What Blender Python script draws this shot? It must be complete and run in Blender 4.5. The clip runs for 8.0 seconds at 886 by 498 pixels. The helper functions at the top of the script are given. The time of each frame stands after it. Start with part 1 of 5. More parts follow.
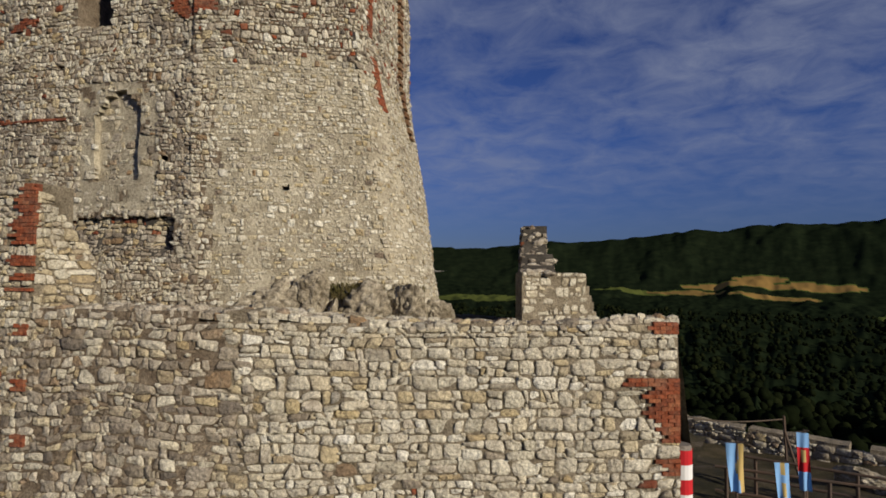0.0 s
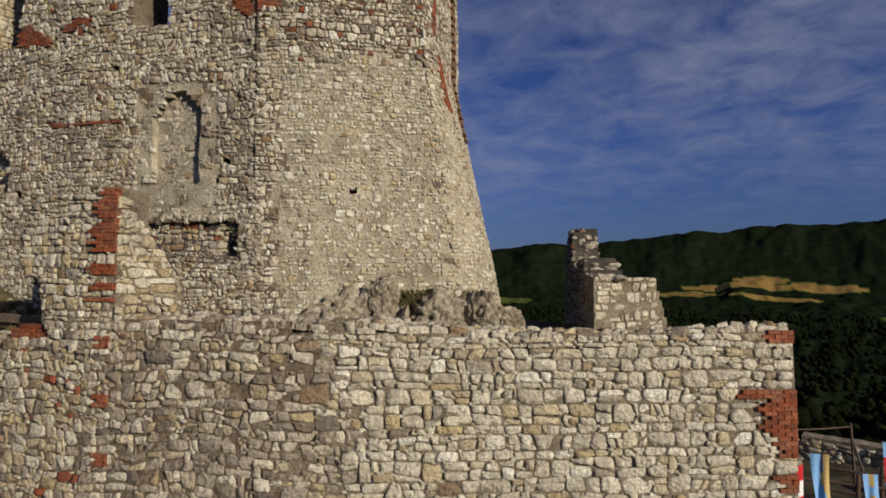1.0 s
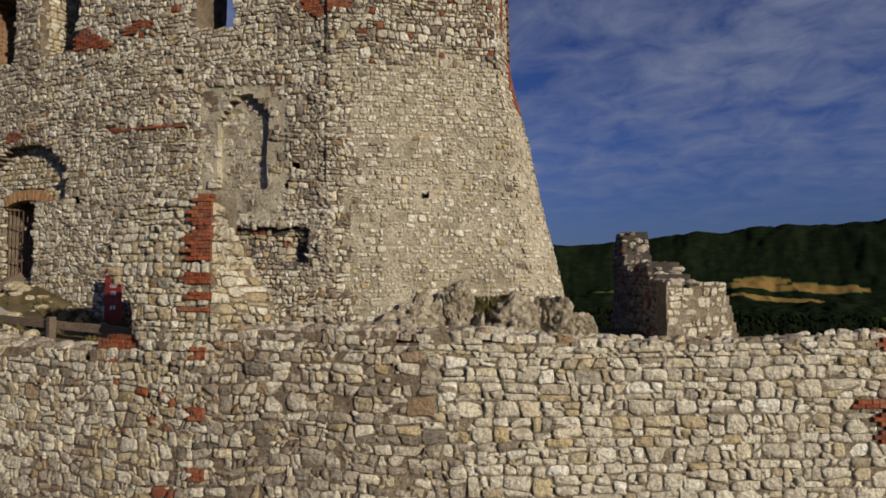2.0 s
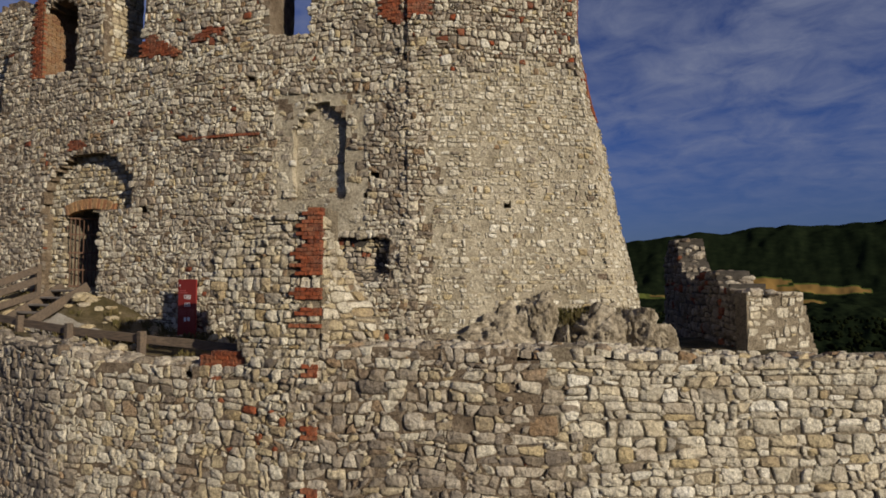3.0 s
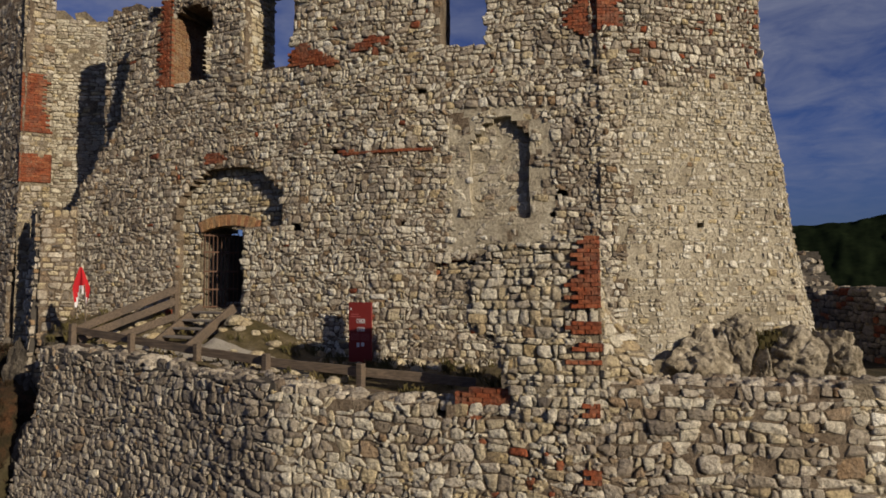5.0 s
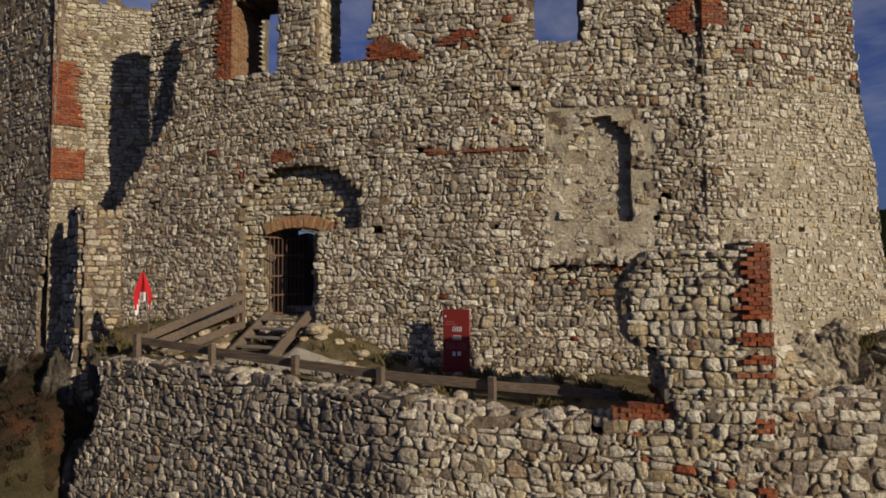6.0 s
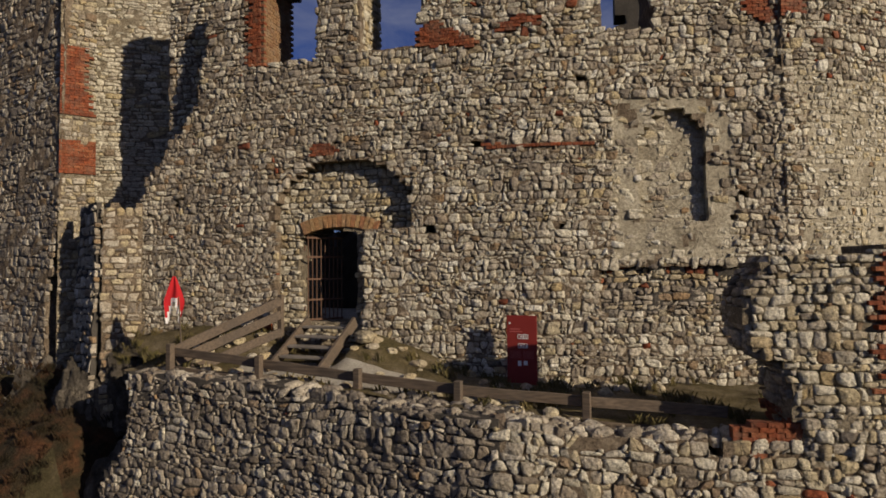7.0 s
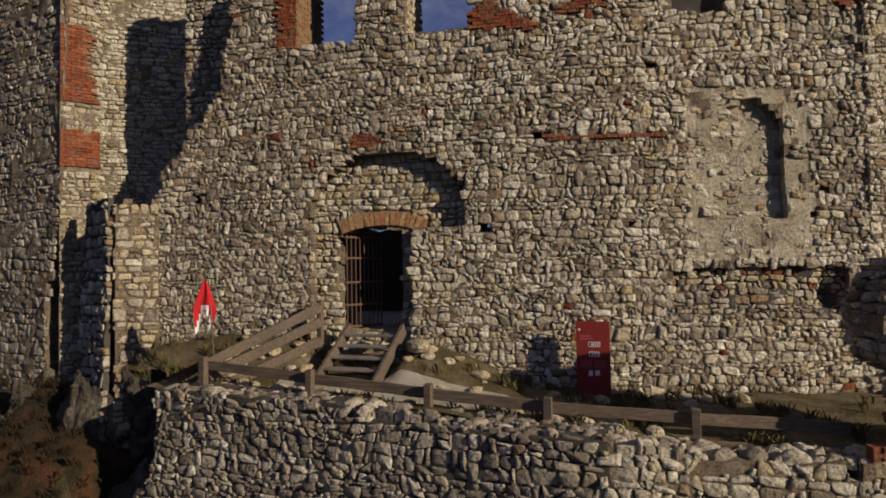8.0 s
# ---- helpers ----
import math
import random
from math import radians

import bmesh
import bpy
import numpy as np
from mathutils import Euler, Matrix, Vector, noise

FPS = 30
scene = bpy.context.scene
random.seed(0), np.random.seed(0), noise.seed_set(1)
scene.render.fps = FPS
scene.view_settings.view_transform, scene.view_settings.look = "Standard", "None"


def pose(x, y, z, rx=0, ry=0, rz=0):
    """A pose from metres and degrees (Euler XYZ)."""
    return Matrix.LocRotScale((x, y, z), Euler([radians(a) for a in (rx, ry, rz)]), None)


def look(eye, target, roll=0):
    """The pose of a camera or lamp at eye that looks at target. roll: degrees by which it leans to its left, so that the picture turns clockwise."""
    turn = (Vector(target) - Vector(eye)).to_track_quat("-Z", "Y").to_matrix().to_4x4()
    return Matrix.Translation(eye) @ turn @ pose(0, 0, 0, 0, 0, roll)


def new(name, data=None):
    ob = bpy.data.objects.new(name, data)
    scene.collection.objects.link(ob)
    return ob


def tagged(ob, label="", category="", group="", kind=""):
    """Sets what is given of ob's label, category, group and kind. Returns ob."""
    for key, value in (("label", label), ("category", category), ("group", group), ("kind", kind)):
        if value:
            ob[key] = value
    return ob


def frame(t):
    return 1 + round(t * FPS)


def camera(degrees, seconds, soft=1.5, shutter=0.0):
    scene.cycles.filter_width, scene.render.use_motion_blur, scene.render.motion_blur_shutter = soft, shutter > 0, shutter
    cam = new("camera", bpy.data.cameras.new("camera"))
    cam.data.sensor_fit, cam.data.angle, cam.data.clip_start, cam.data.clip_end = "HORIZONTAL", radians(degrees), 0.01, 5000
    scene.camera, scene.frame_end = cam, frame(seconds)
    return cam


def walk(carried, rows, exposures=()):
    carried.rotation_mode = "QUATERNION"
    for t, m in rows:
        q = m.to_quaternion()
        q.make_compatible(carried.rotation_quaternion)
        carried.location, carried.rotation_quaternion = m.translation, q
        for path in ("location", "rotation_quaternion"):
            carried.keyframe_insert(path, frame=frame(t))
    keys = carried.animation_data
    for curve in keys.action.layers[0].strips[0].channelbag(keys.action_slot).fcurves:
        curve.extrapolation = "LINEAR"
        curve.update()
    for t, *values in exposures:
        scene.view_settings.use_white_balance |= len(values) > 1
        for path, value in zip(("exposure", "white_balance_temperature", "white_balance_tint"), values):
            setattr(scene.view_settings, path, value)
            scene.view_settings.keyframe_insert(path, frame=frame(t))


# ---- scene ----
cam = camera(75.0, 8.0, soft=1.7)
PATH = [
    (0, (0, 0, 9), (-0.98, 1.742, 9.082), 0.51),
    (0.5, (-0.862, -0.184, 9.012), (-1.84, 1.559, 9.098), 0.31),
    (1, (-1.795, -0.396, 9.065), (-2.775, 1.345, 9.156), 0.2),
    (1.5, (-2.658, -0.687, 9.101), (-3.638, 1.054, 9.196), -0),
    (3, (-5.194, -1.724, 9.394), (-6.176, 0.015, 9.495), -0.11),
    (3.5, (-6.274, -2.163, 9.55), (-7.257, -0.425, 9.653), -0.21),
    (4, (-7.279, -2.576, 9.673), (-8.253, -0.832, 9.777), -0.29),
    (4.5, (-8.323, -2.972, 9.791), (-9.282, -1.22, 9.895), -0.25),
    (4.7, (-8.755, -3.135, 9.836), (-9.706, -1.377, 9.94), -0.27),
    (6, (-12.387, -4.21, 10.121), (-13.207, -2.388, 10.211), -0.45),
    (6.5, (-13.448, -4.196, 10.196), (-14.227, -2.356, 10.28), -0.53),
    (7, (-14.35, -4.054, 10.294), (-15.1, -2.202, 10.369), -0.64),
    (7.5, (-15.283, -3.905, 10.389), (-15.997, -2.037, 10.452), -0.82),
    (8, (-16.312, -3.716, 10.435), (-16.972, -1.829, 10.496), -0.96),
]
walk(cam, [(t, look(eye, target, roll)) for t, eye, target, roll in PATH], [(0, -0.04, 6050, 12), (4.5, -0.1, 6330, 14), (8, -0.11, 6530, 15)])

# ---- light ----
SUN_TO = Vector((0.904, -0.255, 0.335)).normalized()
world = bpy.data.worlds.new("sky")
scene.world = world
world.use_nodes = True


def build_sky():
    nt = world.node_tree
    nd, ln = nt.nodes, nt.links
    nd.clear()
    out = nd.new("ShaderNodeOutputWorld")
    bg = nd.new("ShaderNodeBackground")
    sky = nd.new("ShaderNodeTexSky")
    sky.sky_type = "NISHITA"
    sky.sun_disc = False
    sky.sun_elevation = math.asin(SUN_TO.z)
    sky.sun_rotation = math.atan2(SUN_TO.x, SUN_TO.y)
    sky.altitude = 400
    sky.air_density, sky.dust_density, sky.ozone_density = 1.0, 0.15, 3.0
    tc = nd.new("ShaderNodeTexCoord")
    sep = nd.new("ShaderNodeSeparateXYZ")
    ln.new(tc.outputs["Generated"], sep.inputs[0])
    # cloud layer: the sky's direction laid on a plane high above
    add = nd.new("ShaderNodeMath")
    add.operation = "ADD"
    add.inputs[1].default_value = 0.16
    ln.new(sep.outputs["Z"], add.inputs[0])
    com = nd.new("ShaderNodeCombineXYZ")
    for i, ax in enumerate("XY"):
        dv = nd.new("ShaderNodeMath")
        dv.operation = "DIVIDE"
        ln.new(sep.outputs[ax], dv.inputs[0])
        ln.new(add.outputs[0], dv.inputs[1])
        ln.new(dv.outputs[0], com.inputs[i])
    n1 = nd.new("ShaderNodeTexNoise")
    n1.inputs["Scale"].default_value = 0.9
    n1.inputs["Detail"].default_value = 3
    n2 = nd.new("ShaderNodeTexNoise")
    n2.inputs["Scale"].default_value = 5.0
    n2.inputs["Detail"].default_value = 9
    n2.inputs["Roughness"].default_value = 0.62
    n2.inputs["Distortion"].default_value = 0.5
    for n in (n1, n2):
        ln.new(com.outputs[0], n.inputs["Vector"])
    m = nd.new("ShaderNodeMath")
    m.operation = "MULTIPLY"
    ln.new(n1.outputs[0], m.inputs[0])
    ln.new(n2.outputs[0], m.inputs[1])
    ramp = nd.new("ShaderNodeMapRange")
    ramp.inputs["From Min"].default_value = 0.14
    ramp.inputs["From Max"].default_value = 0.40
    ramp.inputs["To Max"].default_value = 0.75
    ln.new(m.outputs[0], ramp.inputs[0])
    # clouds thin out towards the horizon
    hz = nd.new("ShaderNodeMapRange")
    hz.inputs["From Min"].default_value = 0.06
    hz.inputs["From Max"].default_value = 0.24
    ln.new(sep.outputs["Z"], hz.inputs[0])
    m2 = nd.new("ShaderNodeMath")
    m2.operation = "MULTIPLY"
    ln.new(ramp.outputs[0], m2.inputs[0])
    ln.new(hz.outputs[0], m2.inputs[1])
    mix = nd.new("ShaderNodeMixRGB")
    mix.inputs[2].default_value = (*CLOUD, 1)
    ln.new(m2.outputs[0], mix.inputs[0])
    tint = nd.new("ShaderNodeMixRGB")
    tint.blend_type = "MULTIPLY"
    tint.inputs[0].default_value = 1.0
    tint.inputs[2].default_value = (*SKY_TINT, 1)
    ln.new(sky.outputs[0], tint.inputs[1])
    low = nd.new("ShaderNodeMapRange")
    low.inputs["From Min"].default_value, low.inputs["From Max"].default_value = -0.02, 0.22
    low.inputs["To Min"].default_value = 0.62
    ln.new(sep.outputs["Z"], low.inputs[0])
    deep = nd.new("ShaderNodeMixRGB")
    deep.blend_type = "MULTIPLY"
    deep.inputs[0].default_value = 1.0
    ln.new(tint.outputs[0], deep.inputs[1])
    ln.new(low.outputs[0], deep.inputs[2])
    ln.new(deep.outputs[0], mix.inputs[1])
    ln.new(mix.outputs[0], bg.inputs["Color"])
    bg.inputs["Strength"].default_value = SKY_STRENGTH
    ln.new(bg.outputs[0], out.inputs[0])


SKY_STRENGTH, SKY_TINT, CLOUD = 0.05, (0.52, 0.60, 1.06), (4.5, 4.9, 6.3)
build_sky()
sun = new("sun", bpy.data.lights.new("sun", "SUN"))
sun.data.energy, sun.data.angle, sun.data.color = 4.7, radians(0.6), (1.0, 0.875, 0.67)
sun.matrix_world = look((0, 0, 60), Vector((0, 0, 60)) - SUN_TO)

# ---- materials ----


def nodes_of(name):
    m = bpy.data.materials.new(name)
    m.use_nodes = True
    b = m.node_tree.nodes["Principled BSDF"]
    b.inputs["Roughness"].default_value = 0.9
    b.inputs["Specular IOR Level"].default_value = 0.25
    return m, m.node_tree.nodes, m.node_tree.links, b


def tex(nd, ln, kind, scale, detail=5, rough=0.6, space="Object"):
    tc = nd.new("ShaderNodeTexCoord") if space != "World" else nd.new("ShaderNodeNewGeometry")
    n = nd.new(kind)
    n.inputs["Scale"].default_value = scale
    if kind == "ShaderNodeTexNoise":
        n.inputs["Detail"].default_value = detail
        n.inputs["Roughness"].default_value = rough
    ln.new(tc.outputs["Object" if space != "World" else "Position"], n.inputs["Vector"])
    return n


def ramp_of(nd, stops):
    r = nd.new("ShaderNodeValToRGB")
    el = r.color_ramp.elements
    while len(el) < len(stops):
        el.new(0.5)
    for e, (p, c) in zip(el, stops):
        e.position, e.color = p, (*c, 1)
    return r


def mixed(nd, ln, fac, a, b, mode="MIX"):
    m = nd.new("ShaderNodeMixRGB")
    m.blend_type = mode
    for i, v in enumerate((fac, a, b)):
        if isinstance(v, (int, float)):
            m.inputs[i].default_value = v
        elif isinstance(v, tuple):
            m.inputs[i].default_value = (*v, 1)
        else:
            ln.new(v, m.inputs[i])
    return m.outputs[0]


def ranged(nd, ln, v, a, b, c=0.0, d=1.0):
    r = nd.new("ShaderNodeMapRange")
    for i, x in enumerate((a, b, c, d)):
        r.inputs[i + 1].default_value = x
    ln.new(v, r.inputs[0])
    return r.outputs[0]


def bumped(nd, ln, b, height, strength, dist):
    bp = nd.new("ShaderNodeBump")
    bp.inputs["Strength"].default_value = strength
    bp.inputs["Distance"].default_value = dist
    ln.new(height, bp.inputs["Height"])
    ln.new(bp.outputs[0], b.inputs["Normal"])


def piece_material(name, stops, stain=(0.10, 0.095, 0.085), stain_amount=0.6, grain=19, bump=1.0, smear=0.62):
    """Stone or brick whose tone differs from piece to piece."""
    m, nd, ln, b = nodes_of(name)
    oi, ge = nd.new("ShaderNodeObjectInfo"), nd.new("ShaderNodeNewGeometry")
    s = nd.new("ShaderNodeMath")
    s.operation = "MULTIPLY_ADD"
    s.inputs[1].default_value = 7.31
    ln.new(oi.outputs["Random"], s.inputs[0])
    ln.new(ge.outputs["Random Per Island"], s.inputs[2])
    f = nd.new("ShaderNodeMath")
    f.operation = "FRACT"
    ln.new(s.outputs[0], f.inputs[0])
    r = ramp_of(nd, stops)
    ln.new(f.outputs[0], r.inputs[0])
    g = tex(nd, ln, "ShaderNodeTexNoise", grain, 8, 0.7, "World")
    c = mixed(nd, ln, 0.95, r.outputs[0], ramp_out(nd, ln, g.outputs[0], [(0.28, (0.36, 0.33, 0.28)), (0.46, (0.88, 0.87, 0.85)), (0.56, (1.08, 1.07, 1.05)), (0.75, (1.4, 1.38, 1.32))]), "MULTIPLY")
    sp = tex(nd, ln, "ShaderNodeTexNoise", 52, 3, 0.6, "World")
    c = mixed(nd, ln, 0.7, c, ramp_out(nd, ln, sp.outputs[0], [(0.32, (0.5, 0.47, 0.42)), (0.5, (1, 1, 1)), (0.7, (1.2, 1.2, 1.2))]), "MULTIPLY")
    w = tex(nd, ln, "ShaderNodeTexNoise", 0.55, 6, 0.65, "World")
    big = ranged(nd, ln, w.outputs[0], 0.48, 0.72, 0.0, stain_amount)
    v = tex(nd, ln, "ShaderNodeTexNoise", 9, 5, 0.7, "World")
    st = nd.new("ShaderNodeMath")
    st.operation = "MULTIPLY"
    ln.new(big, st.inputs[0])
    ln.new(ranged(nd, ln, v.outputs[0], 0.42, 0.6), st.inputs[1])
    c = mixed(nd, ln, st.outputs[0], c, stain)
    sm = tex(nd, ln, "ShaderNodeTexNoise", 3.4, 7, 0.68, "World")
    c = mixed(nd, ln, ranged(nd, ln, sm.outputs[0], 0.47, 0.66, 0.0, smear), c, (0.24, 0.19, 0.13))
    ln.new(c, b.inputs["Base Color"])
    k = tex(nd, ln, "ShaderNodeTexVoronoi", 11, space="World")
    hsum = nd.new("ShaderNodeMath")
    hsum.operation = "MULTIPLY_ADD"
    hsum.inputs[1].default_value = 0.7
    ln.new(k.outputs["Distance"], hsum.inputs[0])
    ln.new(g.outputs[0], hsum.inputs[2])
    crag = tex(nd, ln, "ShaderNodeTexNoise", 8, 4, 0.6, "World")
    csum = nd.new("ShaderNodeMath")
    csum.operation = "MULTIPLY_ADD"
    csum.inputs[1].default_value = 1.6
    ln.new(crag.outputs[0], csum.inputs[0])
    ln.new(hsum.outputs[0], csum.inputs[2])
    bumped(nd, ln, b, csum.outputs[0], bump, 0.045)
    return m


def ramp_out(nd, ln, value, stops):
    r = ramp_of(nd, stops)
    ln.new(value, r.inputs[0])
    return r.outputs[0]


def ground_material(name, stops, scale=1.2, fine=26, bump=0.6, dist=0.05, fine_stops=((0.3, (0.55, 0.55, 0.55)), (0.7, (1.2, 1.2, 1.2)))):
    m, nd, ln, b = nodes_of(name)
    n = tex(nd, ln, "ShaderNodeTexNoise", scale, 6, 0.62, "World")
    g = tex(nd, ln, "ShaderNodeTexNoise", fine, 7, 0.7, "World")
    c = mixed(nd, ln, 1.0, ramp_out(nd, ln, n.outputs[0], stops), ramp_out(nd, ln, g.outputs[0], list(fine_stops)), "MULTIPLY")
    ln.new(c, b.inputs["Base Color"])
    bumped(nd, ln, b, g.outputs[0], bump, dist)
    return m


def wood_material(name, a, bcol):
    m, nd, ln, b = nodes_of(name)
    tc = nd.new("ShaderNodeTexCoord")
    mp = nd.new("ShaderNodeMapping")
    mp.inputs["Scale"].default_value = (2.5, 30, 30)
    ln.new(tc.outputs["Object"], mp.inputs["Vector"])
    n = nd.new("ShaderNodeTexNoise")
    n.inputs["Scale"].default_value = 1.0
    n.inputs["Detail"].default_value = 6
    ln.new(mp.outputs[0], n.inputs["Vector"])
    w = tex(nd, ln, "ShaderNodeTexNoise", 1.6, 4, 0.6, "World")
    c = mixed(nd, ln, ranged(nd, ln, w.outputs[0], 0.35, 0.7, 0.0, 0.6), ramp_out(nd, ln, n.outputs[0], [(0.3, a), (0.7, bcol)]), (0.07, 0.06, 0.05))
    ln.new(c, b.inputs["Base Color"])
    b.inputs["Roughness"].default_value = 0.75
    bumped(nd, ln, b, n.outputs[0], 0.4, 0.01)
    return m


def paint_material(name, col, rough=0.5, metal=0.0, grime=0.25):
    m, nd, ln, b = nodes_of(name)
    n = tex(nd, ln, "ShaderNodeTexNoise", 7, 5, 0.65, "World")
    dark = tuple(x * 0.6 for x in col)
    ln.new(mixed(nd, ln, ranged(nd, ln, n.outputs[0], 0.45, 0.75, 0, grime), col, dark), b.inputs["Base Color"])
    b.inputs["Roughness"].default_value = rough
    b.inputs["Metallic"].default_value = metal
    return m


LIME = [(0.0, (0.52, 0.48, 0.37)), (0.25, (0.70, 0.655, 0.525)), (0.5, (0.56, 0.51, 0.40)), (0.75, (0.75, 0.70, 0.56)), (0.94, (0.54, 0.44, 0.25)), (1.0, (0.36, 0.34, 0.29))]
GREY = [(0.0, (0.22, 0.185, 0.14)), (0.2, (0.54, 0.48, 0.375)), (0.4, (0.32, 0.275, 0.21)), (0.65, (0.68, 0.62, 0.50)), (0.83, (0.46, 0.405, 0.315)), (0.94, (0.32, 0.21, 0.11)), (1.0, (0.18, 0.16, 0.135))]
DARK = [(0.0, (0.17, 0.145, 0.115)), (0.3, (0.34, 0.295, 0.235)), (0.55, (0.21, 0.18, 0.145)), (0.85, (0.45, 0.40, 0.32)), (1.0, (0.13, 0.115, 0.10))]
stone_pale = piece_material("pale_limestone", LIME, stain_amount=0.3, smear=0.45)
stone_white = piece_material("bright_limestone", [(0.0, (0.72, 0.69, 0.58)), (0.5, (0.82, 0.79, 0.68)), (1.0, (0.66, 0.60, 0.46))], stain_amount=0.15, smear=0.25)
stone_grey = piece_material("grey_limestone", GREY, stain_amount=0.55)
# Weathered stone; on the ruin and the curtain's left its darkness is painted shade.
stone_dark = piece_material("weathered_and_shaded_limestone", DARK, stain_amount=0.7)
stone_warm = piece_material("warm_limestone", [(0, (0.50, 0.42, 0.26)), (0.4, (0.58, 0.51, 0.36)), (0.75, (0.44, 0.34, 0.18)), (1, (0.48, 0.44, 0.36))], stain_amount=0.25)
brick_red = piece_material("red_brick", [(0, (0.21, 0.054, 0.022)), (0.4, (0.29, 0.08, 0.032)), (0.7, (0.16, 0.045, 0.021)), (1, (0.33, 0.12, 0.054))], stain_amount=0.5, bump=0.6, smear=0.3)
brick_tan = piece_material("tan_brick", [(0, (0.36, 0.20, 0.09)), (0.5, (0.44, 0.28, 0.13)), (0.8, (0.32, 0.14, 0.065)), (1, (0.47, 0.32, 0.17))], stain_amount=0.2, smear=0.3, bump=0.4)
brick_brown = piece_material("brown_brick", [(0, (0.20, 0.115, 0.055)), (0.5, (0.26, 0.155, 0.078)), (1, (0.17, 0.085, 0.045))], stain_amount=0.4, bump=0.4)
wood_grey = wood_material("silvered_wood", (0.20, 0.175, 0.14), (0.34, 0.30, 0.25))
mortar_pale = ground_material("pale_mortar", [(0.3, (0.17, 0.137, 0.09)), (0.7, (0.36, 0.305, 0.215))], 3.0, 24, 1.0, 0.07, ((0.3, (0.35, 0.33, 0.30)), (0.5, (0.95, 0.95, 0.95)), (0.72, (1.45, 1.43, 1.38))))
mortar_grey = ground_material("grey_mortar", [(0.3, (0.12, 0.088, 0.058)), (0.5, (0.21, 0.16, 0.108)), (0.7, (0.35, 0.285, 0.20))], 3.2, 24, 1.0, 0.07, ((0.3, (0.3, 0.29, 0.27)), (0.5, (0.9, 0.9, 0.9)), (0.72, (1.5, 1.48, 1.42))))
# Mortar with shade put into its colour, for faces turned from the sun.
mortar_shade = ground_material("shaded_mortar", [(0.3, (0.06, 0.053, 0.043)), (0.7, (0.12, 0.105, 0.085))], 1.1, 30)
plaster = ground_material("lime_plaster", [(0.28, (0.25, 0.215, 0.15)), (0.5, (0.42, 0.37, 0.27)), (0.72, (0.58, 0.525, 0.40))], 1.7, 17, 0.9, 0.06, ((0.3, (0.45, 0.43, 0.40)), (0.5, (0.97, 0.97, 0.96)), (0.7, (1.3, 1.28, 1.24))))
rock_mat = ground_material("bare_rock", [(0.3, (0.17, 0.135, 0.085)), (0.5, (0.40, 0.345, 0.25)), (0.72, (0.62, 0.555, 0.43))], 2.6, 9, 1.0, 0.10, ((0.35, (0.35, 0.33, 0.30)), (0.62, (1.2, 1.2, 1.18))))
earth = ground_material("dry_earth_and_grass", [(0.32, (0.028, 0.026, 0.010)), (0.48, (0.060, 0.048, 0.021)), (0.6, (0.09, 0.07, 0.038)), (0.75, (0.17, 0.14, 0.10))], 1.1, 18, 0.9, 0.06)
grass_mat = ground_material("dry_grass", [(0.3, (0.07, 0.07, 0.02)), (0.7, (0.20, 0.15, 0.06))], 2.0, 30)
path_mat = ground_material("gravel_path", [(0.3, (0.36, 0.32, 0.25)), (0.7, (0.50, 0.46, 0.37))], 1.5, 40)
russet = ground_material("russet_scrub", [(0.3, (0.022, 0.022, 0.009)), (0.5, (0.055, 0.036, 0.016)), (0.7, (0.12, 0.052, 0.022))], 2.2, 16, 1.0, 0.1)
wood = wood_material("weathered_wood", (0.085, 0.062, 0.042), (0.19, 0.14, 0.095))
wood_dark = wood_material("dark_wood", (0.07, 0.045, 0.03), (0.14, 0.09, 0.06))
iron = paint_material("rusted_iron", (0.13, 0.075, 0.048), 0.75, 0.3)
red_panel = paint_material("red_panel_paint", (0.23, 0.030, 0.024), 0.5, 0.0, 0.2)
white_print = paint_material("white_print", (0.70, 0.68, 0.66), 0.6, 0, 0.1)
pink_print = paint_material("faded_print", (0.42, 0.10, 0.09), 0.6, 0, 0.1)
cloth_red = paint_material("red_cloth", (0.50, 0.02, 0.025), 0.9, 0, 0.3)
cloth_white = paint_material("white_cloth", (0.75, 0.74, 0.72), 0.9, 0, 0.2)
cloth_blue = paint_material("pale_blue_cloth", (0.22, 0.42, 0.72), 0.9, 0, 0.25)
cloth_gold = paint_material("gold_cloth", (0.52, 0.38, 0.14), 0.9, 0, 0.25)
# Canopy far darker than leaves: cloud shadow over the slopes put into colour.
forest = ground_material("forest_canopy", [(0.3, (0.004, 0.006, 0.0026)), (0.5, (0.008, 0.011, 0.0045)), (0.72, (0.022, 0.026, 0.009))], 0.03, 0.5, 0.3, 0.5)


def land_material():
    """Far country: woods with stubble fields and meadows between them."""
    m, nd, ln, b = nodes_of("far_country")
    g = nd.new("ShaderNodeAttribute")
    g.attribute_name = "field"
    n = tex(nd, ln, "ShaderNodeTexNoise", 0.02, 8, 0.7, "World")
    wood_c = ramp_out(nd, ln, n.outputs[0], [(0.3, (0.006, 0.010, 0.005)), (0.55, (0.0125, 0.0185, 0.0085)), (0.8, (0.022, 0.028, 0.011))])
    field_c = ramp_out(nd, ln, g.outputs["Fac"], [(0.0, (0.07, 0.095, 0.022)), (0.45, (0.10, 0.115, 0.028)), (0.6, (0.20, 0.135, 0.042)), (1.0, (0.27, 0.165, 0.05))])
    has = nd.new("ShaderNodeMath")
    has.operation = "GREATER_THAN"
    has.inputs[1].default_value = 0.02
    ln.new(g.outputs["Fac"], has.inputs[0])
    ln.new(mixed(nd, ln, has.outputs[0], wood_c, field_c), b.inputs["Base Color"])
    return m


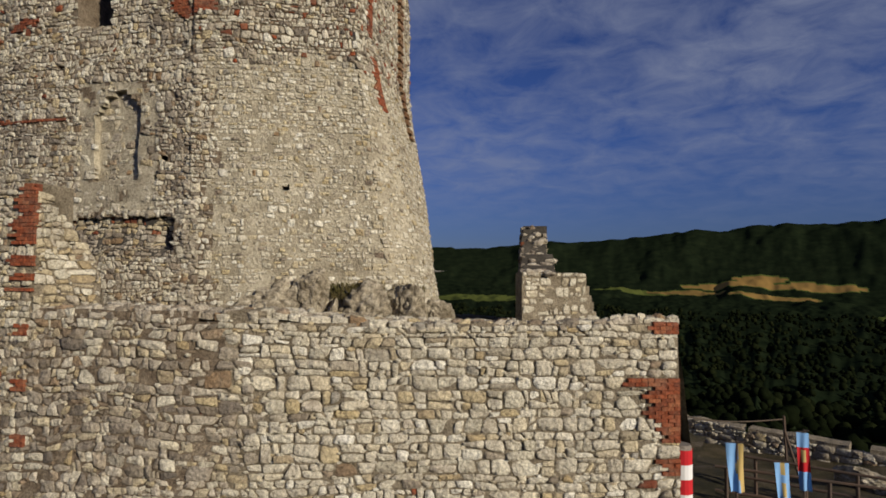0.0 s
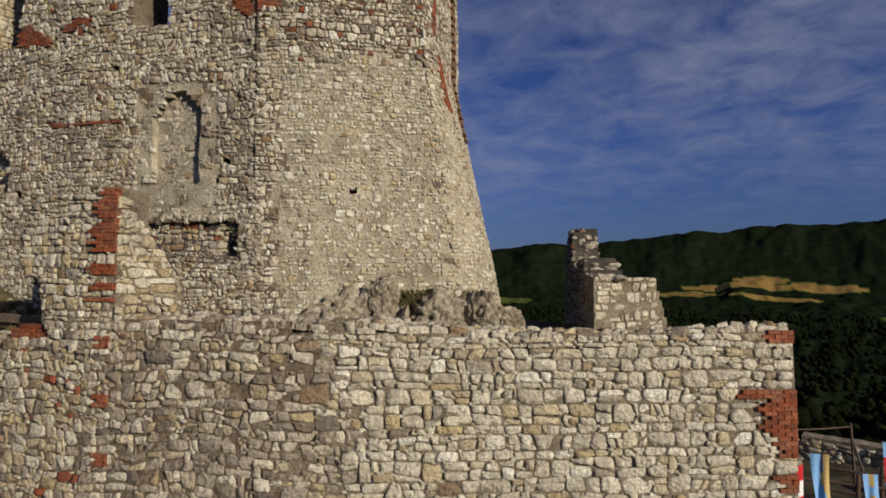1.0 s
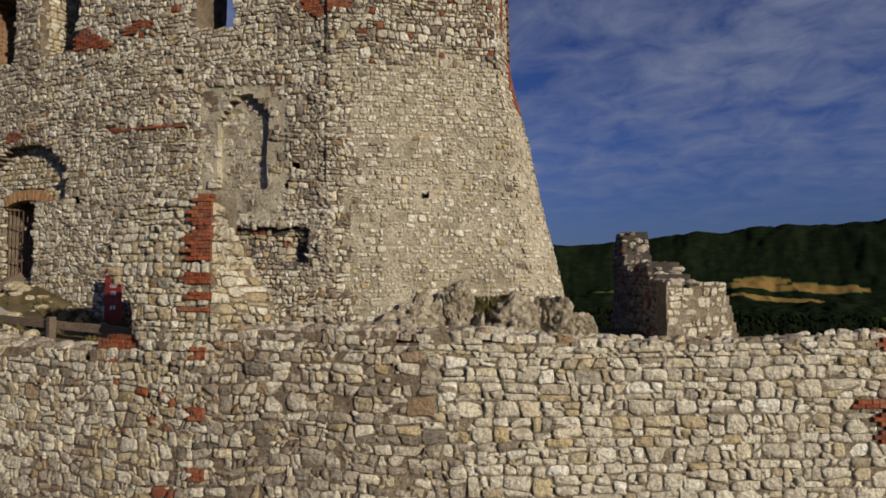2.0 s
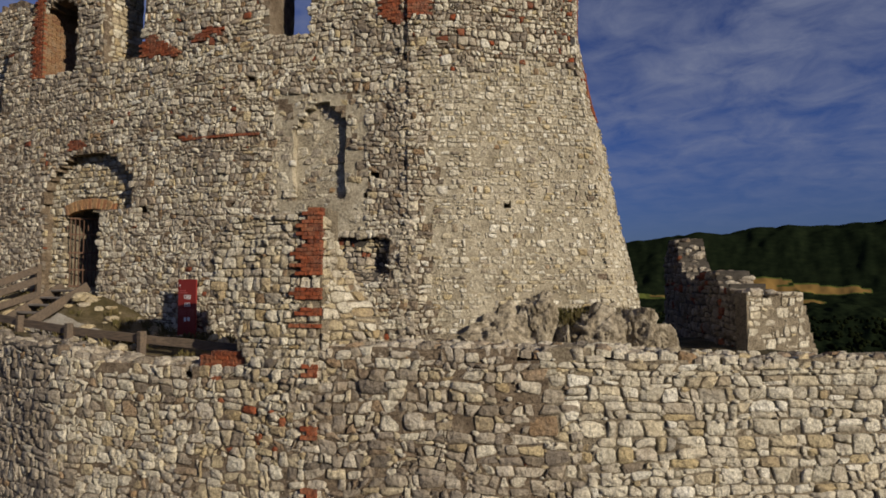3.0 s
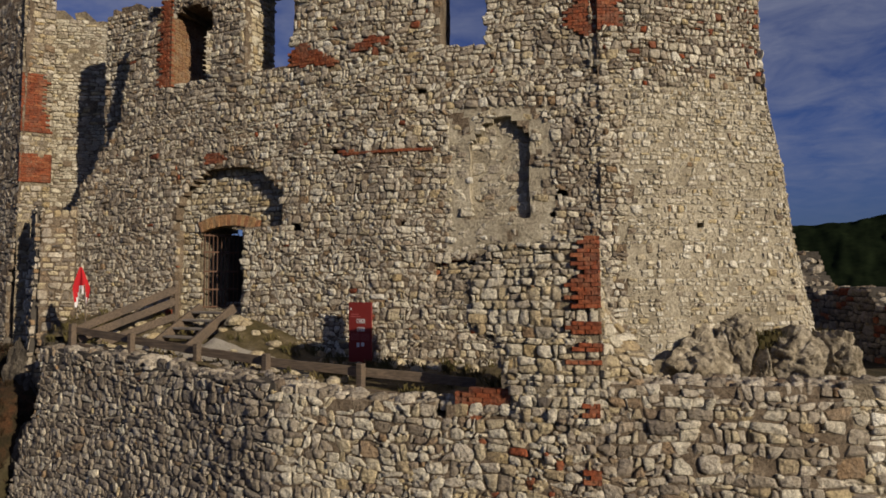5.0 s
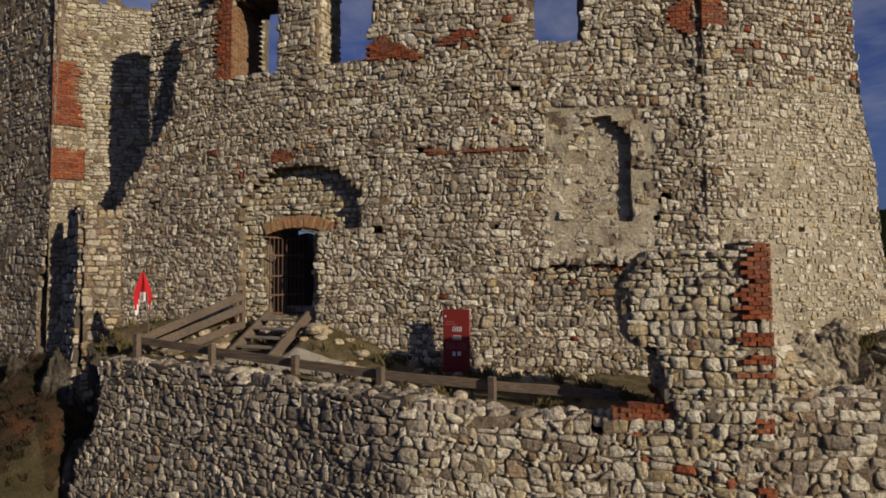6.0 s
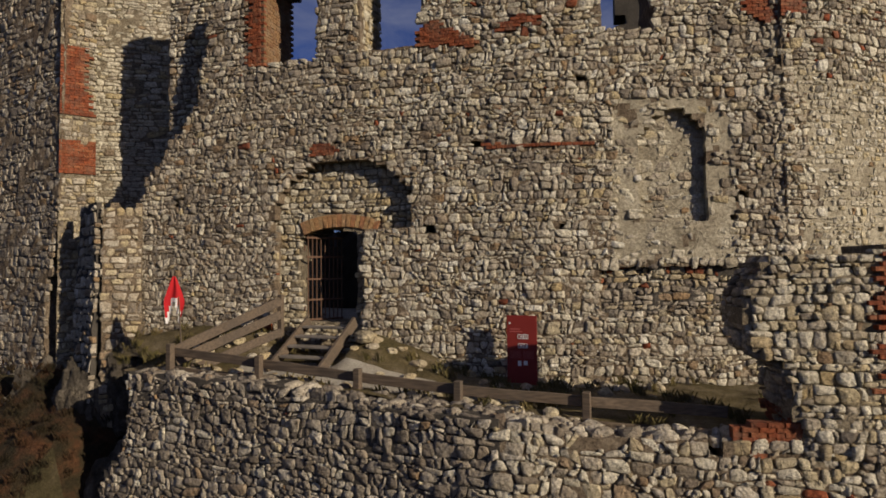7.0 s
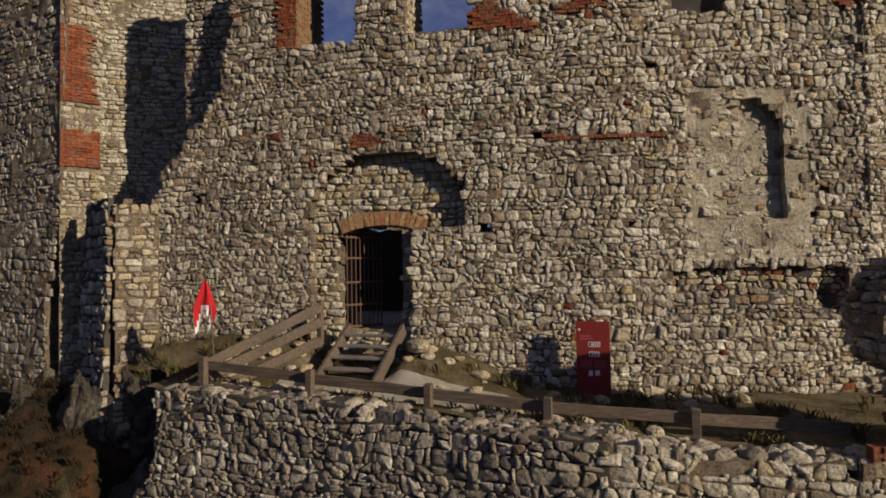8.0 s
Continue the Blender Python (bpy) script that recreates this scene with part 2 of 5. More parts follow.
# Rock colour lowered to hold the shadow in the gully below the tower.
rock_shade = ground_material("shaded_rock", [(0.3, (0.045, 0.038, 0.028)), (0.5, (0.11, 0.092, 0.068)), (0.72, (0.24, 0.205, 0.155))], 2.2, 14, 1.0, 0.10)
terrace_earth = ground_material("trodden_earth", [(0.3, (0.055, 0.050, 0.018)), (0.45, (0.11, 0.085, 0.036)), (0.6, (0.19, 0.15, 0.085)), (0.75, (0.31, 0.265, 0.185))], 1.3, 18, 0.9, 0.06)
far_land = land_material()
for m in (forest, far_land):
    m.node_tree.nodes["Principled BSDF"].inputs["Specular IOR Level"].default_value = 0.0
    m.node_tree.nodes["Principled BSDF"].inputs["Roughness"].default_value = 1.0

# ---- mesh helpers ----
rng = random.Random(7)


def linked(name, verts, faces, mats, parent=None, label="", which=None, smooth=False):
    me = bpy.data.meshes.new(name)
    me.from_pydata(verts, [], faces)
    for m in (mats if isinstance(mats, (list, tuple)) else [mats]):
        me.materials.append(m)
    if which is not None:
        me.polygons.foreach_set("material_index", which)
    if smooth:
        me.polygons.foreach_set("use_smooth", [True] * len(me.polygons))
    ob = new(name, me)
    if parent:
        ob.parent = parent
    if label:
        ob["label"] = label
    return ob


def part(name, bm, material, parent=None, label="", smooth=False):
    me = bpy.data.meshes.new(name)
    bmesh.ops.recalc_face_normals(bm, faces=bm.faces)
    bm.to_mesh(me)
    bm.free()
    me.materials.append(material)
    if smooth:
        me.polygons.foreach_set("use_smooth", [True] * len(me.polygons))
    ob = new(name, me)
    if parent:
        ob.parent = parent
    if label:
        ob["label"] = label
    return ob


def thing(name, label, category, at=(0, 0, 0), group="", kind=""):
    ob = new(name)
    ob.location = at
    return tagged(ob, label, category, group, kind)


def worn_box(size, m=Matrix(), bevel=0.01, wear=0.0, cuts=0):
    bm = bmesh.new()
    bmesh.ops.create_cube(bm, size=1)
    for v in bm.verts:
        v.co = Vector((v.co.x * size[0], v.co.y * size[1], v.co.z * size[2]))
    if cuts:
        ax = max(range(3), key=lambda i: size[i])
        long_edges = [e for e in bm.edges if abs((e.verts[0].co - e.verts[1].co)[ax]) > size[ax] * 0.9]
        bmesh.ops.subdivide_edges(bm, edges=long_edges, cuts=cuts)
    if bevel:
        bmesh.ops.bevel(bm, geom=[e for e in bm.edges if e.calc_face_angle(0) > 1.0], offset=bevel, segments=1, affect="EDGES")
    if wear:
        for v in bm.verts:
            v.co += Vector(noise.noise_vector(v.co * 3.1 + m.translation)) * wear
    bmesh.ops.transform(bm, matrix=m, verts=bm.verts)
    return bm


def bar(a, b, w, h, bevel=0.008, wear=0.006, roll=0.0):
    """A squared timber from a to b."""
    a, b = Vector(a), Vector(b)
    d = b - a
    q = d.to_track_quat("X", "Z").to_matrix().to_4x4()
    return worn_box((d.length, w, h), Matrix.Translation((a + b) / 2) @ q @ Matrix.Rotation(roll, 4, "X"), bevel, wear, 5)


def pole(a, b, r0, r1, n=7, rings=4, wear=0.004):
    a, b = Vector(a), Vector(b)
    q = (b - a).to_track_quat("Z", "Y").to_matrix()
    bm = bmesh.new()
    rows = []
    for k in range(rings + 1):
        f = k / rings
        c = a.lerp(b, f) + Vector(noise.noise_vector(a * 1.7 + Vector((0, 0, f * 2)))) * wear * 2
        rows.append([bm.verts.new(c + q @ Vector((math.cos(i * math.tau / n), math.sin(i * math.tau / n), 0)) * (r0 + (r1 - r0) * f)) for i in range(n)])
    for k in range(rings):
        for i in range(n):
            bm.faces.new((rows[k][i], rows[k][(i + 1) % n], rows[k + 1][(i + 1) % n], rows[k + 1][i]))
    bm.faces.new(rows[0][::-1])
    bm.faces.new(rows[-1])
    return bm


def interp(x, pts):
    return float(np.interp(x, [p[0] for p in pts], [p[1] for p in pts]))


def smooth(a, b, x):
    t = min(1.0, max(0.0, (x - a) / (b - a)))
    return t * t * (3 - 2 * t)


def fbm(x, y, z=0.0, octaves=4):
    return noise.fractal(Vector((x, y, z)), 1.0, 2.0, octaves)


# ---- masonry ----


def shell(name, surf, u0, u1, v0, v1, step, solid, thick, mats, zone=None, relief=0.03, label="", category="wall", lift=0.004):
    """The core of a wall on the surface surf(u, v) -> (place, outward normal): front, back and every edge of its openings."""
    nu, nv = max(1, round((u1 - u0) / step)), max(1, round((v1 - v0) / step))
    du, dv = (u1 - u0) / nu, (v1 - v0) / nv
    inside = [[solid(u0 + (i + 0.5) * du, v0 + (j + 0.5) * dv) for j in range(nv)] for i in range(nu)]
    verts, ids, faces, which = [], {}, [], []

    def corner(i, j, back):
        key = (i, j, back)
        if key not in ids:
            ids[key] = len(verts)
            ju = (noise.noise(Vector((i * 3.7, j * 2.3, 5.0))) * 0.35 if 0 < i < nu else 0) * du
            jv = (noise.noise(Vector((i * 2.9, j * 3.1, 9.0))) * 0.35 if 0 < j < nv else 0) * dv
            p, n = surf(u0 + i * du + ju, v0 + j * dv + jv)
            off = -thick if back else relief * noise.fractal(p * 2.6, 0.8, 2.2, 4) + lift
            verts.append(p + n * off)
        return ids[key]

    for i in range(nu):
        for j in range(nv):
            if not inside[i][j]:
                continue
            k = zone(u0 + (i + 0.5) * du, v0 + (j + 0.5) * dv) if zone else 0
            a, b, c, d = ((i, j), (i + 1, j), (i + 1, j + 1), (i, j + 1))
            faces.append([corner(*q, False) for q in (a, b, c, d)])
            faces.append([corner(*q, True) for q in (d, c, b, a)])
            which += [k, k]
            for (p, q), (x, y) in (((a, b), (i, j - 1)), ((b, c), (i + 1, j)), ((c, d), (i, j + 1)), ((d, a), (i - 1, j))):
                if not (0 <= x < nu and 0 <= y < nv and inside[x][y]):
                    faces.append([corner(*q, False), corner(*p, False), corner(*p, True), corner(*q, True)])
                    which.append(k)
    ob = linked(name, verts, faces, mats, None, "", which)
    return tagged(ob, label, category, "", "structure")


def coursed(u0, u1, v0, v1, w, h, keep, seed, wild=0.5, sizes=None):
    """Rubble walling in rough wavy courses: one rounded polygon for each stone, (centre, corners)."""
    r = random.Random(seed)
    cells, v, j = [], v0, 0

    def bed(base, k, u):
        return base + h * wild * (0.95 * noise.noise(Vector((u * 0.45, k * 0.37, seed))) + 0.42 * noise.noise(Vector((u * 2.1, k * 5.3, seed + 4.0))))

    def add(quad):
        cu, cv = sum(p[0] for p in quad) / 4, sum(p[1] for p in quad) / 4
        if not (u0 < cu < u1 and v0 < cv < v1 and keep(cu, cv)):
            return
        poly = []
        for i, (x, y) in enumerate(quad):
            (px, py), (nx, ny) = quad[i - 1], quad[(i + 1) % 4]
            ka, kb, f = r.uniform(0.12, 0.44), r.uniform(0.12, 0.44), r.uniform(0.2, 0.85)
            a, b = (x + (px - x) * ka, y + (py - y) * ka), (x + (nx - x) * kb, y + (ny - y) * kb)
            poly += [a, ((a[0] + b[0]) / 2 + (x - (a[0] + b[0]) / 2) * f, (a[1] + b[1]) / 2 + (y - (a[1] + b[1]) / 2) * f), b]
        poly = [(min(max(x, u0), u1), y) for x, y in poly]
        n = len(poly)
        cells.append(((sum(p for p, q in poly) / n, sum(q for p, q in poly) / n), poly))

    def halves(q, f, g, up):
        """Splits a four-cornered stone across its height or its length."""
        e = ((0, 3), (1, 2)) if up else ((0, 1), (3, 2))
        m = [(q[a][0] + (q[b][0] - q[a][0]) * k, q[a][1] + (q[b][1] - q[a][1]) * k) for (a, b), k in zip(e, (f, g))]
        return ([q[0], q[1], m[1], m[0]], [m[0], m[1], q[2], q[3]]) if up else ([q[0], m[0], m[1], q[3]], [m[0], q[1], q[2], m[1]])

    def pin(x, y):
        """A small stone wedged into a joint."""
        if u0 < x < u1 and v0 < y < v1 and keep(x, y):
            a, k = r.uniform(0, 6), h * r.uniform(0.2, 0.36)
            cells.append(((x, y), [(x + k * r.uniform(0.9, 1.5) * math.cos(a + m * 1.257), y + k * r.uniform(0.7, 1.1) * math.sin(a + m * 1.257)) for m in range(5)]))

    while v < v1:
        rh = h * r.choice((0.75, 0.9, 1.05, 1.25, 1.25 + 0.5 * wild, 1.3 + 0.9 * wild))
        u = u0 - w * r.uniform(0.2, 1.0)
        lean = (0.0, 0.0)
        while u < u1:
            k = sizes(u, v) if sizes else 1.0
            cw = w * k * r.choice((0.55, 0.7, 0.85, 1.0, 1.2, 1.45)) * r.uniform(0.85, 1.15) * (0.7 + 0.3 * rh / h)
            nxt = (r.uniform(-0.3, 0.3) * h * (0.4 + wild), r.uniform(-0.3, 0.3) * h * (0.4 + wild))
            a, b = u, u + cw
            lo, lo2, hi, hi2 = bed(v, j, a), bed(v, j, b), bed(v + rh, j + 1, a), bed(v + rh, j + 1, b)
            stones = [[(a + lean[0], lo), (b + nxt[0], lo2), (b + nxt[1], hi2), (a + lean[1], hi)]]
            if rh > 0.95 * h and r.random() < 0.12 + 0.85 * (rh / h - 1) * (0.5 + 0.5 * wild):
                c = r.uniform(0.3, 0.7)
                stones = list(halves(stones[0], c + r.uniform(-0.12, 0.12), c + r.uniform(-0.12, 0.12), True))
                k = r.randrange(2)
                if cw > 0.75 * w and r.random() < 0.55:
                    c = r.uniform(0.35, 0.65)
                    stones[k:k + 1] = halves(stones[k], c, c + r.uniform(-0.15, 0.15), False)
            for q in stones:
                add([(x + r.uniform(-0.13, 0.13) * wild * w, y + r.uniform(-0.20, 0.20) * wild * h) for x, y in q])
            for q in stones:
                if r.random() < 0.25 + 0.3 * wild:
                    pin(q[0][0] + r.uniform(-0.02, 0.02), q[0][1] + r.uniform(-0.02, 0.02))
            u, lean = b, nxt
        v += rh
        j += 1
    return cells


def courses(u0, u1, v0, v1, w, h, keep, seed):
    """Brickwork: running bond."""
    r = random.Random(seed)
    cells, j, v = [], 0, v0
    while v < v1:
        u = u0 - (w / 2 if j % 2 else 0)
        while u < u1:
            a, e, cv = max(u, u0), min(u + w, u1), v + h / 2
            if e - a > 0.04 and keep((a + e) / 2, cv):
                lo = v + r.uniform(-0.004, 0.004)
                cells.append((((a + e) / 2, cv), [(a, lo), (e, lo), (e, lo + h), (a, lo + h)]))
            u += w
        v += h
        j += 1
    return cells


def stone_mesh(surf, cell, joint, proud, r, brick=False):
    """Corners and faces of one stone, in the wall's place."""
    (cu, cv), poly = cell
    p0, nrm = surf(cu, cv)
    e = 0.05
    tu = (surf(cu + e, cv)[0] - p0) / e
    tv = (surf(cu, cv + e)[0] - p0) / e
    n = len(poly)
    ring = []
    for x, y in poly:
        dx, dy = x - cu, y - cv
        d = math.hypot(dx, dy) + 1e-6
        k = max(0.25, 1 - joint / d * r.uniform(0.7, 1.4))
        ring.append((dx * k, dy * k))
    pr = proud * (r.uniform(0.85, 1.1) if brick else r.choice((0.4, 0.55, 0.7, 0.85, 1.1)) * r.uniform(0.8, 1.2))
    ta, tb = r.uniform(-0.14, 0.14), r.uniform(-0.16, 0.16)
    if brick:
        ta, tb = ta * 0.2, tb * 0.2
    inner = 0.93 if brick else r.uniform(0.74, 0.9)

    def at(x, y, d):
        return p0 + tu * x + tv * y + nrm * d

    verts = [at(x, y, -0.07) for x, y in ring]
    verts += [at(x, y, pr * (0.85 if brick else r.uniform(0.4, 0.85)) + ta * x + tb * y) for x, y in ring]
    verts += [at(x * inner, y * inner, pr * (1 if brick else r.uniform(0.65, 1.25)) + ta * x + tb * y) for x, y in ring]
    faces = [(i, (i + 1) % n, n + (i + 1) % n, n + i) for i in range(n)]
    faces += [(n + i, n + (i + 1) % n, 2 * n + (i + 1) % n, 2 * n + i) for i in range(n)]
    if brick:
        faces.append(tuple(range(2 * n, 3 * n)))
    else:
        verts.append(at(r.uniform(-0.01, 0.01), r.uniform(-0.01, 0.01), pr * r.uniform(1.0, 1.25)))
        faces += [(2 * n + i, 2 * n + (i + 1) % n, 3 * n) for i in range(n)]
    return verts, faces


def lay(cells, surf, parent, materials, joint, proud, seed, singles=0, middle=None, name="stone", brick=False, choose=None, rest="stonework"):
    """Lays stones: those nearest the middle (u, v) as pieces of their own, the others joined."""
    r = random.Random(seed)
    if middle:
        cells = sorted(cells, key=lambda c: (c[0][0] - middle[0]) ** 2 + 2 * (c[0][1] - middle[1]) ** 2)
    verts, faces, which, soft = [], [], [], []
    for i, cell in enumerate(cells):
        k = choose(*cell[0], r) if choose else 0
        if k is None:
            continue
        v, f = stone_mesh(surf, cell, joint, proud, r, brick)
        if i < singles:
            me = bpy.data.meshes.new(name)
            me.from_pydata(v, [], f)
            me.polygons.foreach_set("use_smooth", [not brick and k >= len(v) // 3 for k in range(len(f))])
            me.materials.append(materials[k])
            new(name, me).parent = parent
        else:
            o = len(verts)
            verts += v
            faces += [tuple(x + o for x in q) for q in f]
            which += [k] * len(f)
            soft += [not brick and m >= len(v) // 3 for m in range(len(f))]
    if verts:
        ob = linked(rest, verts, faces, materials, parent, "", which)
        ob.data.polygons.foreach_set("use_smooth", soft)
        ob["kind"] = "stuff"


def plan_surface(pts, batter=0.0, zref=8.0, wave=0.05):
    """A wall along y(x), leaning back by batter for each metre of height."""
    xs, ys = [p[0] for p in pts], [p[1] for p in pts]

    def surf(x, z):
        y0, y1 = np.interp(x - 0.2, xs, ys), np.interp(x + 0.2, xs, ys)
        t = Vector((0.4, y1 - y0, 0)).normalized()
        n = Vector((t.y, -t.x, 0))
        y = (y0 + y1) / 2
        p = Vector((x, y, z)) - n * batter * (z - zref) + n * wave * noise.noise(Vector((x * 0.6, z * 0.6, 3.3)))
        return p, n

    return surf


def line_surface(a, b, batter=0.0, zref=8.0, wave=0.04):
    """A straight wall from a to b, u metres along it; its face is to the right of the way."""
    a, b = Vector((*a, 0)), Vector((*b, 0))
    t = (b - a).normalized()
    n = Vector((t.y, -t.x, 0))

    def surf(u, z):
        p = a + t * u + Vector((0, 0, z)) - n * batter * (z - zref) + n * wave * noise.noise(Vector((u * 0.7 + a.x, z * 0.7, a.y)))
        return p, n

    return surf, (b - a).length

# ---- plan ----
FRONT = [(-27.5, 4.65), (-25.0, 4.55), (-17.2, 4.2), (-16.6, 4.22), (-12.1, 5.25), (-9.0, 6.44), (-1.45, 11.35), (-0.5, 11.95)]
FRONT_TOP = [(-27, 8.2), (-24, 8.28), (-21, 8.25), (-18.5, 8.12), (-17, 8.08), (-16.2, 8.0), (-15.5, 7.88), (-13.2, 7.9), (-12.3, 8.3), (-10.4, 8.31), (-7.6, 8.25), (-6.6, 8.17), (-5.4, 8.07), (-3.2, 8.08), (-2, 8.19), (-1.4, 8.12)]
FRONT_END = [(2.0, -27.2), (6.27, -25.3), (7.1, -24.75), (8.3, -24.8)]
KEEP = [(-28, 6.1), (-26.7, 6.3), (-24.2, 6.68), (-21.2, 7.1), (-17.0, 7.8), (-12.3, 9.2), (-11.2, 9.85), (-10.28, 10.6), (-8.41, 12.28), (-7.3, 13.35)]
KEEP_TOP = [(-24.8, 16.7), (-23.7, 17.3), (-23.4, 18.9)]
KEEP_LEFT = [(7.5, -26.8), (11.7, -26.68), (12.7, -26.4), (13.5, -25.75), (14.5, -24.95), (16.4, -24.75), (19, -24.7)]
front_surf = plan_surface(FRONT, 0.015, 8.0)
keep_surf = plan_surface(KEEP, 0.012, 9.0)


def arched(x, z, x0, x1, z0, z1, rise):
    if not (x0 < x < x1 and z0 < z):
        return False
    f = (2 * x - x0 - x1) / (x1 - x0)
    return z < z1 - rise * f * f


def ragged(x, z, k=0.12, f=2.6):
    return k * noise.fractal(Vector((x * f, z * f, 1.7)), 1.0, 2.0, 3)


def in_windows(x, z):
    return arched(x, z, -23.32, -21.93, 15.2, 17.4, 0.35) or arched(x, z, -20.95, -19.45 + max(0, 15.75 - z) * -0.35, 15.28, 17.9, 0.2) or arched(x, z, -15.74, -14.62, 15.3, 17.6, 0.3)


def in_recess(x, z):
    """The torn-out field above and round the gate."""
    e = ragged(x, z, 0.1)
    if z > 11.2:
        return -23.1 + e < x < -19.75 + e and z < 11.3 + 1.55 * max(0.0, 1 - (abs(x + 21.3) / 1.75) ** 2.4) ** 0.5 + e
    return z > 8.6 and -22.95 + e * 0.6 < x < -20.8 + e * 0.4


def in_niche(x, z):
    return arched(x, z, -15.0, -13.68, 11.2, 13.6, 0.62)


def in_slot(x, z):
    e = ragged(x, z, 0.06)
    return -15.85 + e < x < -12.72 + e and 9.35 + 2 * e < z < 10.36


PUTLOG = [(-19.3, 11.25), (-16.55, 11.2), (-13.05, 11.75), (-13.3, 11.3), (-21.5, 13.25), (-25.6, 12.0), (-18.3, 13.0), (-16.1, 14.3)]


def in_hole(x, z):
    return any(abs(x - a) < 0.1 and abs(z - b) < 0.09 for a, b in PUTLOG)


def brick_patch(x, z):
    """Brick repairs in the keep wall."""
    e = ragged(x, z, 0.35, 1.5)
    if -19.6 < x < -18.2 and 15.05 + e < z < 15.05 + 0.75 * (1 - abs(x + 19.2) / 1.2) + e * 0.5:
        return True
    if -17.75 < x < -16.9 and 15.45 + e < z < 15.75 + e:
        return True
    if -12.95 + e < x < -12.3 and z > 15.35 + e:
        return True
    if -23.66 - 0.1 * (int(z * 4) % 2) < x < -23.3 and 15.2 < z < 17.6:
        return True
    if -18.2 < x < -15.9 and abs(z - 12.93 - e * 0.2) < 0.05:
        return True
    return -22.05 < x < -21.4 and 12.98 + e * 0.2 < z < 13.2


def keep_solid(x, z):
    return x > interp(z, KEEP_LEFT) + ragged(x, z, 0.15) and z < interp(x, KEEP_TOP) + ragged(x, z, 0.2) and not (in_windows(x, z) or in_recess(x, z) or in_niche(x, z) or in_slot(x, z) or in_hole(x, z))


# the bastion's face swings round to a leaning corner and on along its side
BASTION = [(-12.3, 9.2), (-11.2, 9.85), (-10.28, 10.6), (-8.45, 12.2), (-8.15, 13.5)]
CORNER = [(7.0, -7.8, 13.85), (9.2, -8.15, 13.5), (10.7, -8.42, 13.2), (12.4, -8.68, 12.75), (13.8, -9.0, 12.55), (15.3, -9.27, 12.45), (19, -9.3, 12.45)]
BAST_U = [0.0]
for (a0, b0), (a1, b1) in zip(BASTION, BASTION[1:]):
    BAST_U.append(BAST_U[-1] + math.hypot(a1 - a0, b1 - b0))
BAST_L = BAST_U[-1]


def bastion_plan(u, z):
    cx, cy = (float(np.interp(z, [c[0] for c in CORNER], [c[k] for c in CORNER])) for k in (1, 2))
    if u > BAST_L:
        return cx - 0.37 * (u - BAST_L), cy + 0.93 * (u - BAST_L)
    f = (max(u, 0.0) / BAST_L) ** 2
    return float(np.interp(u, BAST_U, [p[0] for p in BASTION])) + f * (cx + 8.15), float(np.interp(u, BAST_U, [p[1] for p in BASTION])) + f * (cy - 13.5)


def bastion_surf(u, z):
    (x0, y0), (x1, y1) = bastion_plan(u - 0.18, z), bastion_plan(u + 0.18, z)
    t = Vector((x1 - x0, y1 - y0, 0)).normalized()
    n = Vector((t.y, -t.x, 0))
    x, y = bastion_plan(u, z)
    return Vector((x, y, z)) + n * 0.04 * noise.noise(Vector((u * 0.6, z * 0.6, 8.8))), n


SIDE_LEN = [(7, 0.9), (9.2, 1.5), (10.7, 3.0), (12.4, 4.1), (13.8, 4.7), (15.3, 5.2), (19, 5.2)]


def bastion_solid(u, z):
    return u < BAST_L + interp(z, SIDE_LEN) and not (abs(u - 2.46) < 0.1 and abs(z - 11.12) < 0.1)


def front_solid(x, z):
    return z < interp(x, FRONT_TOP) - 0.05 + ragged(x, z, 0.08, 1.6) and x > interp(z, FRONT_END) + ragged(x, z, 0.15)


keep_wall = shell("wall_keep", keep_surf, -27.0, -12.3, 7.2, 18.8, 0.13, keep_solid, 1.25, [mortar_grey, plaster], lambda x, z: 1 if -15.5 < x < -13.2 and 10.5 < z < 13.8 and fbm(x * 2, z * 2) > -0.35 else 0, 0.025, "ruined keep wall of grey rubble limestone with empty windows")
bastion_wall = shell("wall_bastion", bastion_surf, 0.0, BAST_L + 6.0, 7.2, 18.8, 0.19, bastion_solid, 0.9, [plaster, mortar_grey], lambda x, z: 1 if z > 14.5 + ragged(x, z, 0.3, 0.8) or x < 0.5 + ragged(x, z, 0.5, 1.2) else 0, 0.014, "battered bastion wall in lime plaster with flush stones", "wall", -0.006)
# Left of x -16.9 the dimness of grazing sun is put into darker mortar.
front_wall = shell("wall_front", front_surf, -27.2, -1.45, 2.0, 8.5, 0.2, front_solid, 0.75, [mortar_grey, mortar_shade, mortar_pale], lambda x, z: 1 if x < -16.9 else (2 if x > -8.2 else 0), 0.025, "low curtain wall of coursed rubble with a broken top")

# inner walls of the keep; the unlit interior's shade is put into their colour
inner_surf, inner_len = line_surface((-16.4, 15.0), (-12.6, 15.6))
inner_wall = shell("wall_inner", inner_surf, 0.0, inner_len, 8.5, 22.5, 0.4, lambda u, z: u > 0.5 + ragged(u, z, 0.4) and z < 21.8 + 0.1 * u, 0.8, [mortar_shade], None, 0.08, "inner cross wall of the keep, interior shade in its colour")
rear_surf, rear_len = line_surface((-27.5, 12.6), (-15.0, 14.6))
rear_wall = shell("wall_rear", rear_surf, 0.0, rear_len, 8.5, 12.0, 0.4, lambda u, z: z < 11.55 + ragged(u, z, 0.2), 0.8, [mortar_shade], None, 0.08, "low rear wall inside the keep")


